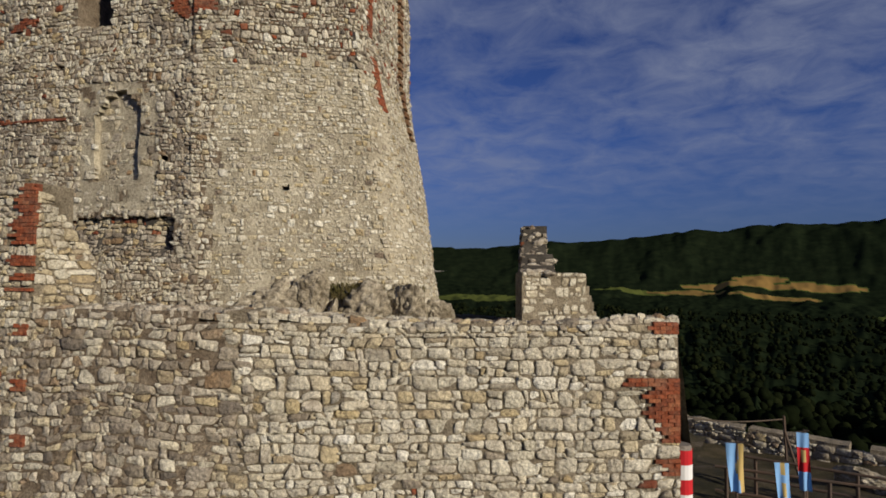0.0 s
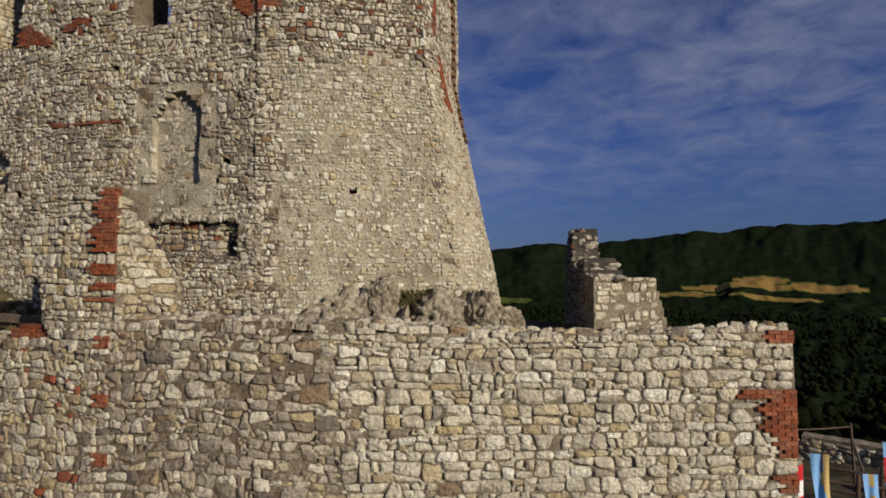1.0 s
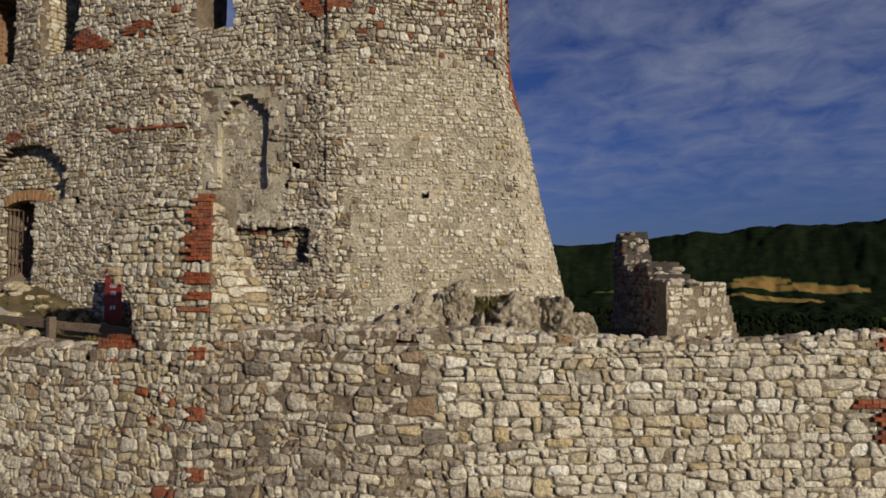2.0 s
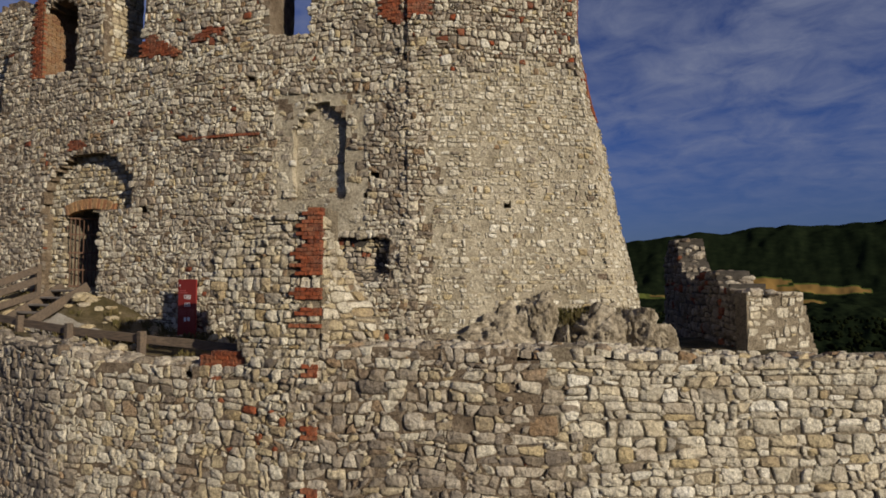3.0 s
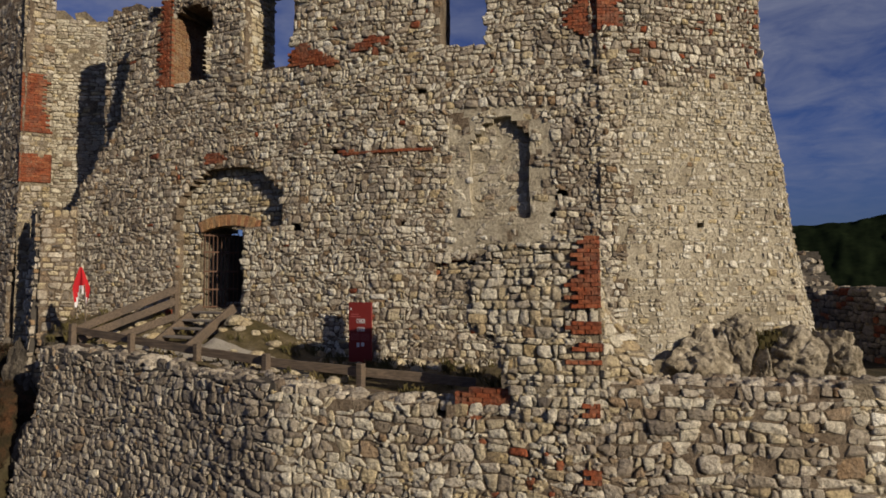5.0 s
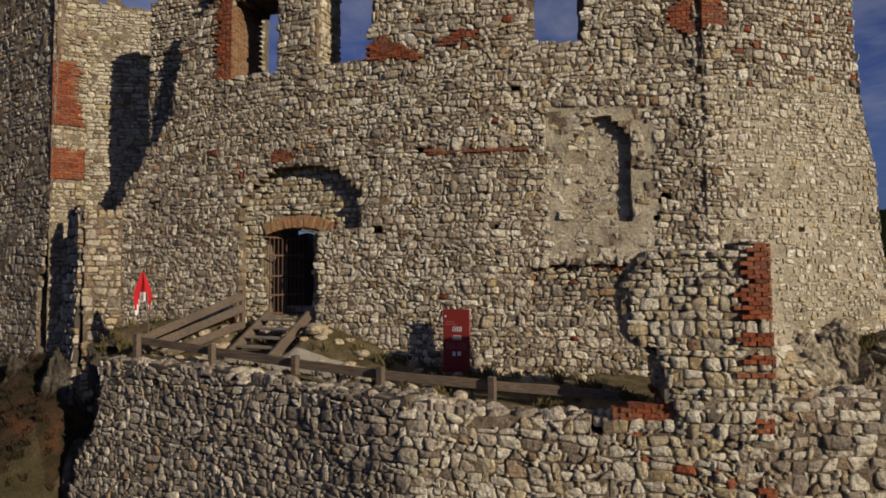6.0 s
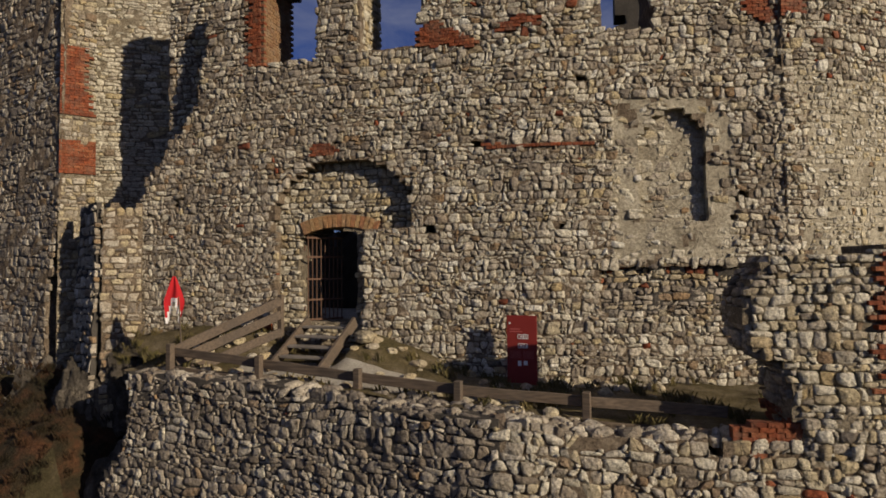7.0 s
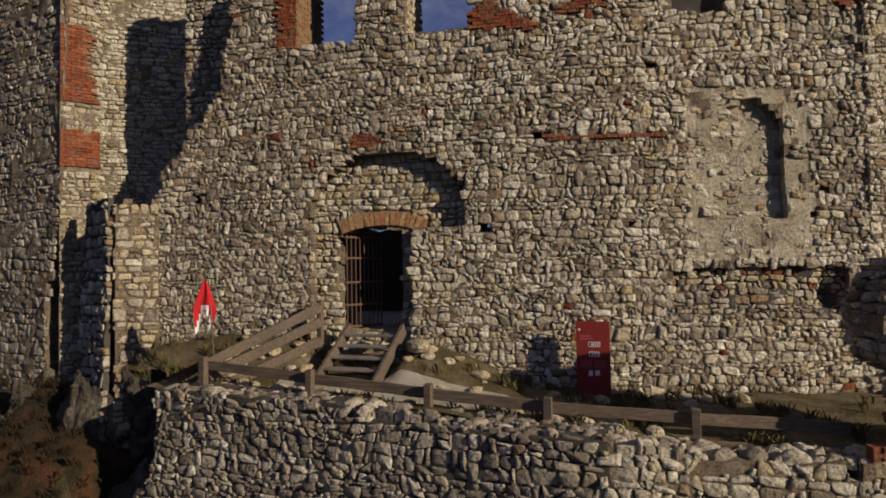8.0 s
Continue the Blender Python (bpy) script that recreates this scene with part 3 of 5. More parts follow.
def recess_solid(x, z):
    return not arched(x, z, -22.44, -21.03, 9.12, 11.33, 0.2)


def deeper(surf, d):
    def inner(u, v):
        p, n = surf(u, v)
        return p - n * d, n
    return inner


recess_surf = deeper(keep_surf, 0.28)
recess_wall = shell("wall_gate", recess_surf, -23.6, -19.4, 8.6, 13.4, 0.11, recess_solid, 1.2, [mortar_pale], None, 0.04, "pale rubble filling round the gate arch")
niche_surf = deeper(keep_surf, 0.17)
niche_wall = shell("wall_niche", niche_surf, -15.3, -13.4, 10.9, 13.9, 0.15, lambda x, z: True, 0.3, [plaster], None, 0.015, "walled-up arched window with thin plaster", "wall", -0.008)


def slot_surf(u, v):
    p, n = keep_surf(u, v)
    hole = 0.35 * math.exp(-((u + 12.98) / 0.22) ** 2 - ((v - 9.75) / 0.28) ** 2)
    return p - n * (0.015 + 0.13 * min(1.0, max(0.0, (v - 9.4) / 0.75)) + hole), n


# The recess is backed in dark mortar, its shadow put into the colour.
slot_wall = shell("wall_slot", slot_surf, -16.1, -12.5, 8.9, 10.6, 0.12, lambda x, z: True, 0.3, [mortar_shade], None, 0.06, "torn-out beam slot in the keep wall")


# ---- ground ----
def terrace_z(x, y):
    at_front = interp(x, [(-25, 8.27), (-21, 8.25), (-18.5, 8.14), (-17, 8.05), (-15, 7.85), (-13, 7.7)])
    at_keep = interp(x, [(-27, 8.75), (-24, 9.1), (-22.8, 8.85), (-22.3, 8.5), (-20.9, 8.5), (-20.6, 8.95), (-19.6, 8.6), (-18.3, 8.12), (-17, 7.98), (-12.5, 7.95)])
    return at_front + (at_keep - at_front) * smooth(5.4, 7.0 + 0.1 * (x + 20), y) + 0.09 * fbm(x * 0.9, y * 0.9)


def ground_z(x, y):
    z = 2.2 + 0.5 * fbm(x * 0.18, y * 0.18)
    west = smooth(-24.6, -27.0, x)
    bank = 1.2 + 6.6 * smooth(-2.5, 7.2, y) + 0.7 * fbm(x * 0.5, y * 0.5, 4.0) + 0.35 * fbm(x * 1.4, y * 1.4, 8.0)
    gully = 2.6 * math.exp(-((x + 25.9 - 0.25 * (y - 4)) / 0.75) ** 2) * smooth(9, 5, y)
    z += (bank - gully - z) * west
    r = math.hypot(x + 10, y - 10)
    return z - max(0.0, r - 25) * 0.6 - 7 * smooth(26.8, 32.0, y + 0.2 * x) - 14 * smooth(28, 45, r)


def sheet(name, x0, x1, y0, y1, step, fz, mats, zone=None, keep=None):
    nx, ny = round((x1 - x0) / step), round((y1 - y0) / step)
    verts = [(x0 + i * step, y0 + j * step, fz(x0 + i * step, y0 + j * step)) for j in range(ny + 1) for i in range(nx + 1)]
    faces, which = [], []
    for j in range(ny):
        for i in range(nx):
            cx, cy = x0 + (i + 0.5) * step, y0 + (j + 0.5) * step
            if keep and not keep(cx, cy):
                continue
            a = j * (nx + 1) + i
            faces.append((a, a + 1, a + nx + 2, a + nx + 1))
            which.append(zone(cx, cy) if zone else 0)
    return linked(name, verts, faces, mats, None, "", which, True)


def front_y(x):
    return interp(x, FRONT)


def keep_y(x):
    return interp(x, KEEP)


def on_path(x, y):
    return 1 if abs(y - (5.62 + 0.18 * fbm(x * 0.6, 2.0) + 0.02 * (x + 20))) < 0.46 and -23.0 < x < -18.4 else 0


terrace = tagged(sheet("terrace", -27.2, -11.9, 4.6, 10.2, 0.15, terrace_z, [terrace_earth, path_mat], on_path, lambda x, y: y > front_y(x) + 0.3 and (x > -25.4 or y > 5.6)), "terrace of dry earth, grass and a gravel path", "ground", "", "structure")
court = tagged(sheet("court", -12.05, -1.6, 5.6, 18.0, 0.3, lambda x, y: 7.55 + 0.15 * fbm(x * 0.6, y * 0.6) - 3.0 * smooth(-5.0, -1.8, x) * smooth(12, 15, y), [earth], None, lambda x, y: y > front_y(x) + 0.4), "earth ground behind the curtain wall", "ground", "", "structure")
keep_floor = tagged(sheet("keep_floor", -27, -8, 7.4, 19, 0.5, lambda x, y: 9.05 + 0.05 * fbm(x, y), [path_mat], None, lambda x, y: y > keep_y(x) + 0.35 and x < -10.5), "trodden earth floor inside the keep", "floor", "", "structure")
ground = tagged(sheet("ground", -62, 42, -24, 62, 0.5, ground_z, [earth, russet], lambda x, y: 1 if x < -24.5 and fbm(x * 0.35, y * 0.35, 2) > -0.12 else 0), "dry grassy ground and russet scrub round the castle", "ground", "", "structure")

# far country, from the castle hill to the skyline
FIELDS = [(115.5, 2000, 4.5, 250, 0.4), (101, 2430, 4.2, 100, 0.45), (96.5, 2480, 3.2, 90, 0.75), (89.6, 2660, 6.5, 70, 0.95), (90.4, 2770, 2.4, 55, 0.95), (89.5, 2300, 3.6, 80, 0.85), (80.5, 1500, 1.4, 160, 0.3), (124, 1900, 4, 300, 0.5)]


def land_z(az, d):
    valley = -24 - 54 * smooth(60, 500, d) + 26 * smooth(2000, 2900, d)
    ridge = 264 + 4.0 * (100 - az) + 22 * fbm(az * 0.09, 1.0) + 5 * fbm(az * 0.5, 7.0)
    z = valley + (ridge + 40) * smooth(2500, 3700, d) * (0.94 + 0.06 * fbm(az * 0.15, d * 0.0011))
    z += 38 * smooth(1500, 2300, d) * max(0.0, fbm(az * 0.16, d * 0.0016, 3.0))
    return z + 5 * fbm(az * 0.9, d * 0.006, 5.0) * smooth(300, 900, d) + 10 * fbm(az * 0.3, d * 0.01, 2.0) * smooth(60, 200, d) * smooth(900, 400, d)


def field_at(az, d):
    best = 0.0
    for a, b, ra, rd, tone in FIELDS:
        e = ((az - a) / ra) ** 2 + ((d - b) / rd) ** 2 + 0.5 * fbm(az * 0.5, d * 0.004, 3.0)
        if e < 1:
            best = tone
    return best


def far_country():
    azs = [i * 6.0 for i in range(0, 10)] + [60 + i * 0.6 for i in range(0, 30)] + [78 + i * 0.14 for i in range(0, 300)] + [120 + i * 0.6 for i in range(0, 43)] + [146 + i * 6.0 for i in range(0, 36)]
    ds = [34 * (1400 / 34) ** (k / 60) for k in range(60)] + [1400 * (4400 / 1400) ** (k / 110) for k in range(111)]
    verts, tone = [], []
    for az in azs:
        c, s = math.cos(radians(az)), math.sin(radians(az))
        for d in ds:
            verts.append((-8 + c * d, 10 + s * d, land_z(az, d)))
            tone.append(field_at(az, d) if 60 < az < 140 else 0.0)
    n, m = len(azs), len(ds)
    faces = [(i * m + k, i * m + k + 1, ((i + 1) % n) * m + k + 1, ((i + 1) % n) * m + k) for i in range(n) for k in range(m - 1)]
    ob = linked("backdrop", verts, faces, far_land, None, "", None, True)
    at = ob.data.attributes.new("field", "FLOAT", "POINT")
    at.data.foreach_set("value", tone)
    tagged(ob, "wooded hills with stubble fields under the skyline", "landscape", "", "structure")


far_country()


def crown(verts, faces, c, rad, seed, base):
    """A leafy crown of three uneven lobes."""
    r = random.Random(seed)
    bv, bf = base
    for k in range(2):
        o = len(verts)
        off = Vector((r.uniform(-0.5, 0.5), r.uniform(-0.5, 0.5), r.uniform(-0.35, 0.5))) * rad
        s = rad * r.uniform(0.5, 0.8)
        for v in bv:
            verts.append(c + off + v * s * (1 + 0.28 * noise.noise(v * 2.3 + c)))
        faces += [tuple(i + o for i in f) for f in bf]


def ico(level):
    bm = bmesh.new()
    bmesh.ops.create_icosphere(bm, subdivisions=level, radius=1)
    vs, fs = [v.co.copy() for v in bm.verts], [tuple(v.index for v in f.verts) for f in bm.faces]
    bm.free()
    return vs, fs


def woods():
    base, r = ico(2), random.Random(21)
    verts, faces = [], []
    count = 0
    while count < 4200:
        az, d = r.uniform(70, 118), 55 * (1500 / 55) ** (r.random() ** 0.8)
        if field_at(az, d) > 0:
            continue
        c, s = math.cos(radians(az)), math.sin(radians(az))
        rad = r.uniform(1.5, 3.1) * (1 + d / 1200)
        crown(verts, faces, Vector((-8 + c * d, 10 + s * d, land_z(az, d) + rad * 0.6)), rad, count, base)
        count += 1
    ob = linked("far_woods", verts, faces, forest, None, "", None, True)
    tagged(ob, "woods on the slopes below the castle, toned for cloud shadow", "woods", "", "stuff")


woods()

# ---- pier, ruins, left tower ----
PIER_LEFT = [(7.6, -12.7), (8.3, -12.9), (8.9, -13.0), (9.15, -13.4), (9.9, -13.45), (10.35, -13.2), (10.6, -13.0)]
PIER_TOP = [(-14, 10.35), (-13.1, 10.45), (-12.0, 10.42), (-11.5, 10.6)]
pier_surf = deeper(front_surf, -0.02)


def pier_solid(x, z):
    return x > interp(z, PIER_LEFT) + ragged(x, z, 0.12) and z < interp(x, PIER_TOP)


pier_wall = shell("wall_pier", pier_surf, -14.0, -11.54, 7.6, 10.7, 0.12, pier_solid, 0.85, [mortar_pale], None, 0.05, "broken stub of cross wall with a brick quoin")


def pier_side(u, z):
    """The torn flank of the stub, u from its brick edge back; it spreads towards its foot."""
    f = smooth(9.9, 8.0, z)
    d = Vector((-0.3 + 1.0 * f, 0.95 - 0.35 * f, 0)).normalized()
    p = Vector((-11.52, 5.46, z)) + d * u
    return p + Vector((d.y, -d.x, 0)) * 0.05 * noise.noise(Vector((u * 3, z * 2, 1))), Vector((d.y, -d.x, 0))


def flank_solid(u, z):
    return z < 10.4 - 0.9 * u * u + ragged(u, z, 0.12) and z < 9.4 + 1.2 * (1.05 - u)


pier_flank = shell("wall_pier_flank", pier_side, 0.0, 1.05, 7.6, 10.5, 0.1, flank_solid, 0.3, [mortar_pale], None, 0.03, "torn flank of the wall stub in pale warm rubble")



def pier_end(u, z):
    """The torn left end of the stub, u metres from back to front."""
    x = interp(z, PIER_LEFT)
    return Vector((x - 0.24 * (1 - u / 0.9) - 0.03 + 0.06 * noise.noise(Vector((u * 2, z * 2, 0))), front_y(x) + 0.9 - u, z)), Vector((-0.97, -0.23, 0))


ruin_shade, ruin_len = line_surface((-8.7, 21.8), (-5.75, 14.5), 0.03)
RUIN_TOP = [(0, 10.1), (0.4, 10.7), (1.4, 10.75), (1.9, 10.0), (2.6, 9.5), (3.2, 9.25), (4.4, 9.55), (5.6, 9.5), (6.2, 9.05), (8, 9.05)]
# The face turned from the sun: its shade is put into the mortar colour.
ruin_wall = shell("wall_ruin", ruin_shade, 0.0, ruin_len - 0.75, 5.5, 10.9, 0.12, lambda u, z: z < interp(u, RUIN_TOP) + ragged(u, z, 0.12), 0.9, [mortar_shade], None, 0.06, "ruined wall end with a ragged stone spike")
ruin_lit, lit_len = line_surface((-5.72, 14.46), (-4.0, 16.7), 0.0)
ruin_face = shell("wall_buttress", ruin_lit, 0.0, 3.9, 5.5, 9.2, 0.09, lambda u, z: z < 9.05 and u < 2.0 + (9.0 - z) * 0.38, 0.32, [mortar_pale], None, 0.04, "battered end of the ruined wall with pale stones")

tower_surf, tower_len = line_surface((-37.0, 7.0), (-29.3, 6.08), 0.02, 9.0)
tower_wall = shell("wall_tower", tower_surf, 0.0, tower_len, 5.5, 22.0, 0.25, lambda u, z: u < tower_len - 0.5 * smooth(13, 9, z) + ragged(u, z, 0.15), 0.45, [mortar_grey], None, 0.07, "tall grey tower wall of rubble stone")
quoin_surf, quoin_len = line_surface((-29.3, 6.10), (-28.78, 6.75), 0.02, 9.0)
quoin_wall = shell("wall_quoin", quoin_surf, 0.0, quoin_len - 0.1, 6.5, 22.0, 0.2, lambda u, z: True, 0.1, [mortar_pale], None, 0.05, "sunlit corner of the tower with brick bands")
back_surf, back_len = line_surface((-29.9, 7.1), (-25.2, 10.3))
back_wall = shell("wall_back", back_surf, 0.0, back_len, 6.5, 21.0, 0.3, lambda u, z: z < 18.7 + ragged(u, z, 0.6, 0.8), 0.9, [mortar_pale], None, 0.05, "pale coursed wall behind the tower corner")
strip_surf, strip_len = line_surface((-26.35, 6.95), (-24.4, 7.2))
strip_wall = shell("wall_strip", strip_surf, 0.0, strip_len, 8.0, 18.8, 0.2, lambda u, z: z < 17.9 + ragged(u, z, 0.3), 0.5, [mortar_grey], None, 0.06, "set-back end of the keep wall")
stub_front, stub_len = line_surface((-27.1, 5.62), (-26.5, 6.3), 0.03, 12.0)
stub_wall = shell("wall_stub", stub_front, 0.06, stub_len, 6.2, 12.2, 0.17, lambda u, z: z < 11.93 + ragged(u, z, 0.08), 0.7, [mortar_grey], None, 0.04, "stub of wall with a warm sunlit face")
stub_left, stubl_len = line_surface((-28.45, 6.1), (-27.12, 5.62), 0.03, 12.0)
# Mortar darker than on the sunlit face: shade put into the colour.
stub_shade = shell("wall_stub_side", stub_left, 0.0, stubl_len - 0.06, 6.2, 12.2, 0.17, lambda u, z: z < 11.95 + ragged(u, z, 0.08), 0.1, [mortar_shade], None, 0.05, "shaded side of the wall stub")


# ---- rocks ----
def rock(at, size, seed, turn=0.0, level=5, label="jagged grey limestone outcrop at the bastion's foot", name="rock", mat=None):
    bm = bmesh.new()
    bmesh.ops.create_icosphere(bm, subdivisions=level, radius=1)
    o = Vector((seed * 3.1, seed * 1.7, seed * 0.9))
    r = random.Random(seed)
    # split faces: planes that cut the boulder, with layers tilted across it
    planes = [(Vector((r.gauss(0, 1), r.gauss(0, 1), r.gauss(0, 0.8))).normalized(), r.uniform(0.62, 0.95)) for _ in range(20)]
    bed = Vector((0.55, 0.2, 0.8)).normalized()
    for v in bm.verts:
        c = v.co.copy()
        k = min([1.1] + [d / c.dot(n) for n, d in planes if c.dot(n) > 0.25])
        lay_at = c.dot(bed) * 7 + 1.2 * noise.noise(c * 1.6 + o)
        k *= 1 + 0.10 * noise.fractal(c * 1.7 + o, 1.0, 2.0, 3) - 0.07 * abs(math.sin(lay_at)) ** 5 - 0.16 * (1 - abs(noise.noise(c * 2.1 + o))) ** 9 + 0.05 * noise.fractal(c * 6 + o, 0.8, 2.1, 4)
        v.co = Vector((c.x * size[0], c.y * size[1], c.z * size[2])) * k
    ob = part(name, bm, mat or rock_mat)
    ob.matrix_world = pose(*at, 0, 0, turn)
    return tagged(ob, label, "rock", "rocks at the bastion")


for i, (at, size, turn) in enumerate([((-11.35, 9.75, 7.6), (1.35, 0.65, 0.75), 38), ((-10.45, 10.3, 7.95), (1.15, 0.7, 1.0), 45), ((-9.85, 10.95, 8.35), (0.65, 0.6, 0.95), 40), ((-9.3, 11.0, 7.75), (0.28, 0.3, 0.6), 20), ((-8.7, 11.55, 7.95), (0.85, 0.75, 0.8), 30), ((-8.05, 12.35, 8.0), (0.6, 0.7, 0.9), 60), ((-7.65, 13.2, 7.7), (0.65, 0.75, 0.85), 30)]):
    rock(at, size, i + 3, turn)
for i, (at, size) in enumerate([((-27.9, 5.75, 6.6), (1.0, 0.6, 2.2)), ((-29.6, 5.9, 6.4), (1.2, 0.7, 1.7)), ((-26.6, 6.2, 7.3), (0.9, 0.7, 1.5)), ((-31.8, 5.6, 6.0), (1.8, 1.0, 1.5)), ((-26.0, 5.3, 5.2), (0.7, 0.9, 1.6))]):
    rock(at, size, i + 31, 25 * i, 5, "weathered rock face below the tower, colour darkened for its shadow", "rock", rock_shade)


# ---- stones lying on the wall tops and on the terrace ----
def loose_stones(name, spots, mat, label):
    r = random.Random(5)
    base = ico(2)
    for x, y, z, s in spots:
        vs = []
        o = Vector((x, y, z)) * 3
        m = Matrix.Rotation(r.uniform(0, 6), 3, "Z")
        ax = Vector((s * r.uniform(0.9, 1.5), s * r.uniform(0.7, 1.1), s * r.uniform(0.5, 0.8)))
        for v in base[0]:
            k = 1 + 0.35 * noise.noise(v * 1.1 + o)
            vs.append(m @ Vector((v.x * ax.x, v.y * ax.y, v.z * ax.z)) * k)
        ob = linked(name, vs, base[1], mat)
        ob.location = (x, y, z + s * 0.25)
        tagged(ob, label, "stone", "loose stones")


r = random.Random(11)
spots = []
x = -24.6
while x < -1.7:
    if not -13.6 < x < -11.6:
        spots.append((x, front_y(x) + r.uniform(0.12, 0.55), interp(x, FRONT_TOP) - 0.05, r.uniform(0.08, 0.18)))
    x += r.uniform(0.16, 0.34)
loose_stones("coping_stone", spots, stone_grey, "rough grey stone bedded on the wall top")
spots = []
for k in range(130):
    x = r.uniform(-24.5, -14.5)
    y = r.choice([r.uniform(4.95, 5.4), keep_y(x) - r.uniform(0.1, 0.9), keep_y(x) - r.uniform(0.1, 1.8)])
    if -22.5 < x < -20.7 and y > 5.7:
        continue
    spots.append((x, y, terrace_z(x, y) - 0.02, r.uniform(0.05, 0.15)))
spots.append((-22.5, 5.95, terrace_z(-22.5, 5.95) + 0.05, 0.2))
spots.append((-20.45, 6.6, terrace_z(-20.45, 6.6) + 0.05, 0.22))
loose_stones("loose_stone", spots, stone_warm, "small loose limestone lying on the terrace")


# ---- fence, steps, gate, sign, flag ----
def fence():
    f = thing("wooden_fence", "weathered brown post and rail fence along the terrace", "fence", (-20, 4.9, 7.8))
    inv = Matrix.Translation((20, -4.9, -7.8))

    def add(name, bm, mat=wood):
        bmesh.ops.transform(bm, matrix=inv, verts=bm.verts)
        part(name, bm, mat, f)

    posts = [(-23.95, 4.9, 8.80), (-21.72, 4.9, 8.66), (-19.58, 4.9, 8.53), (-17.72, 4.95, 8.42), (-15.7, 5.22, 8.32)]
    for x, y, z in posts:
        add("post", bar((x, y - 0.09, terrace_z(x, y) - 0.5), (x, y - 0.09, z + 0.07), 0.13, 0.12))
    ends = posts + [(-13.75, 5.75, 8.2)]
    for a, b in zip(ends, ends[1:]):
        a, b = Vector(a), Vector(b)
        for drop in (0.09, 0.47):
            add("rail", bar(a + Vector((-0.05, -0.02, -drop)), b + Vector((0.05, -0.02, -drop)), 0.05, 0.17, wear=0.014))
    top = Vector((-22.55, 6.55, 9.72))
    add("post", bar((-22.6, 6.6, 8.5), (-22.6, 6.6, 9.8), 0.11, 0.11))
    for drop in (0.06, 0.36, 0.75):
        add("rail", bar(Vector((-23.95, 4.95, 8.78 - drop * 0.8)), top - Vector((0, 0, drop)), 0.05, 0.19, wear=0.012))


fence()


def steps():
    s = thing("wooden_steps", "steep grey wooden steps up to the gate", "steps", (-21.5, 6.4, 8.4))
    inv = Matrix.Translation((21.5, -6.4, -8.4))

    def add(name, bm, mat=wood):
        bmesh.ops.transform(bm, matrix=inv, verts=bm.verts)
        part(name, bm, mat, s)

    for k in range(4):
        y, z = 6.78 - 0.27 * k, 9.08 - 0.18 * k
        add("tread", worn_box((1.12, 0.24, 0.05), Matrix.Translation((-21.52, y, z)), 0.008, 0.004), wood_grey)
    for x in (-22.12, -20.92):
        add("stringer", bar((x, 5.55, 8.28), (x, 7.0, 9.2), 0.07, 0.24))


steps()


def gate():
    g = thing("iron_gate", "rusted iron barred gate standing open", "gate", (-22.36, 7.22, 9.15))
    for k in range(9):
        part("bar", pole((0, 0.05 + k * 0.105, 0), (0, 0.05 + k * 0.105, 2.0), 0.014, 0.014, 6, 1, 0), iron, g)
    for z in (0.04, 0.5, 0.98, 1.5, 1.95):
        part("crossbar", worn_box((0.03, 0.92, 0.045), Matrix.Translation((0.0, 0.47, z)), 0.004), iron, g)
    for z in (0.3, 1.7):
        part("hinge", pole((0, -0.03, z - 0.06), (0, -0.03, z + 0.06), 0.022, 0.022, 8, 1, 0), iron, g)
    g.rotation_euler = (0, 0, radians(-34))


gate()


def sign():
    at = Vector((-17.26, 7.28, 7.5))
    s = thing("info_sign", "tall red information panel with white plans and text", "sign", at)
    s.rotation_euler = (0, 0, radians(4))
    panel = part("panel", worn_box((0.60, 0.035, 1.50), Matrix.Translation((0, 0, 1.13)), 0.004), red_panel, s, "matt red metal panel")
    for x in (-0.24, 0.24):
        part("leg", worn_box((0.05, 0.03, 0.5), Matrix.Translation((x, 0.035, 0.2)), 0.004), iron, s)

    def mark(name, x, z, w, h, mat):
        part(name, worn_box((w, 0.006, h), Matrix.Translation((x, -0.021, z)), 0), mat, panel)

    mark("emblem", -0.24, 1.73, 0.035, 0.04, white_print)
    for k in range(2):
        mark("heading", -0.14 + 0.02 * k, 1.61 - 0.05 * k, 0.20 + 0.06 * k, 0.022, pink_print)
    for z, w in ((1.46, 0.20), (1.28, 0.18)):
        # plan of a building: an outline with two rooms
        for dx, dz, ww, hh in ((0, 0.04, w, 0.013), (0, -0.04, w, 0.013), (w / 2, 0, 0.013, 0.09), (-w / 2, 0, 0.013, 0.06), (0.02, 0, 0.02, 0.06), (0.065, 0, 0.018, 0.055), (-0.03, 0.0, 0.05, 0.03)):
            mark("plan_line", 0.02 + dx, z + dz, ww, hh, white_print)
    for k in range(7):
        mark("text_line", -0.13, 1.17 - 0.022 * k, 0.22, 0.008, pink_print)
        mark("text_line", 0.13, 1.17 - 0.022 * k, 0.22, 0.008, pink_print)
    mark("symbol", -0.05, 0.93, 0.07, 0.10, white_print)
    mark("symbol", 0.07, 0.94, 0.08, 0.09, white_print)


sign()


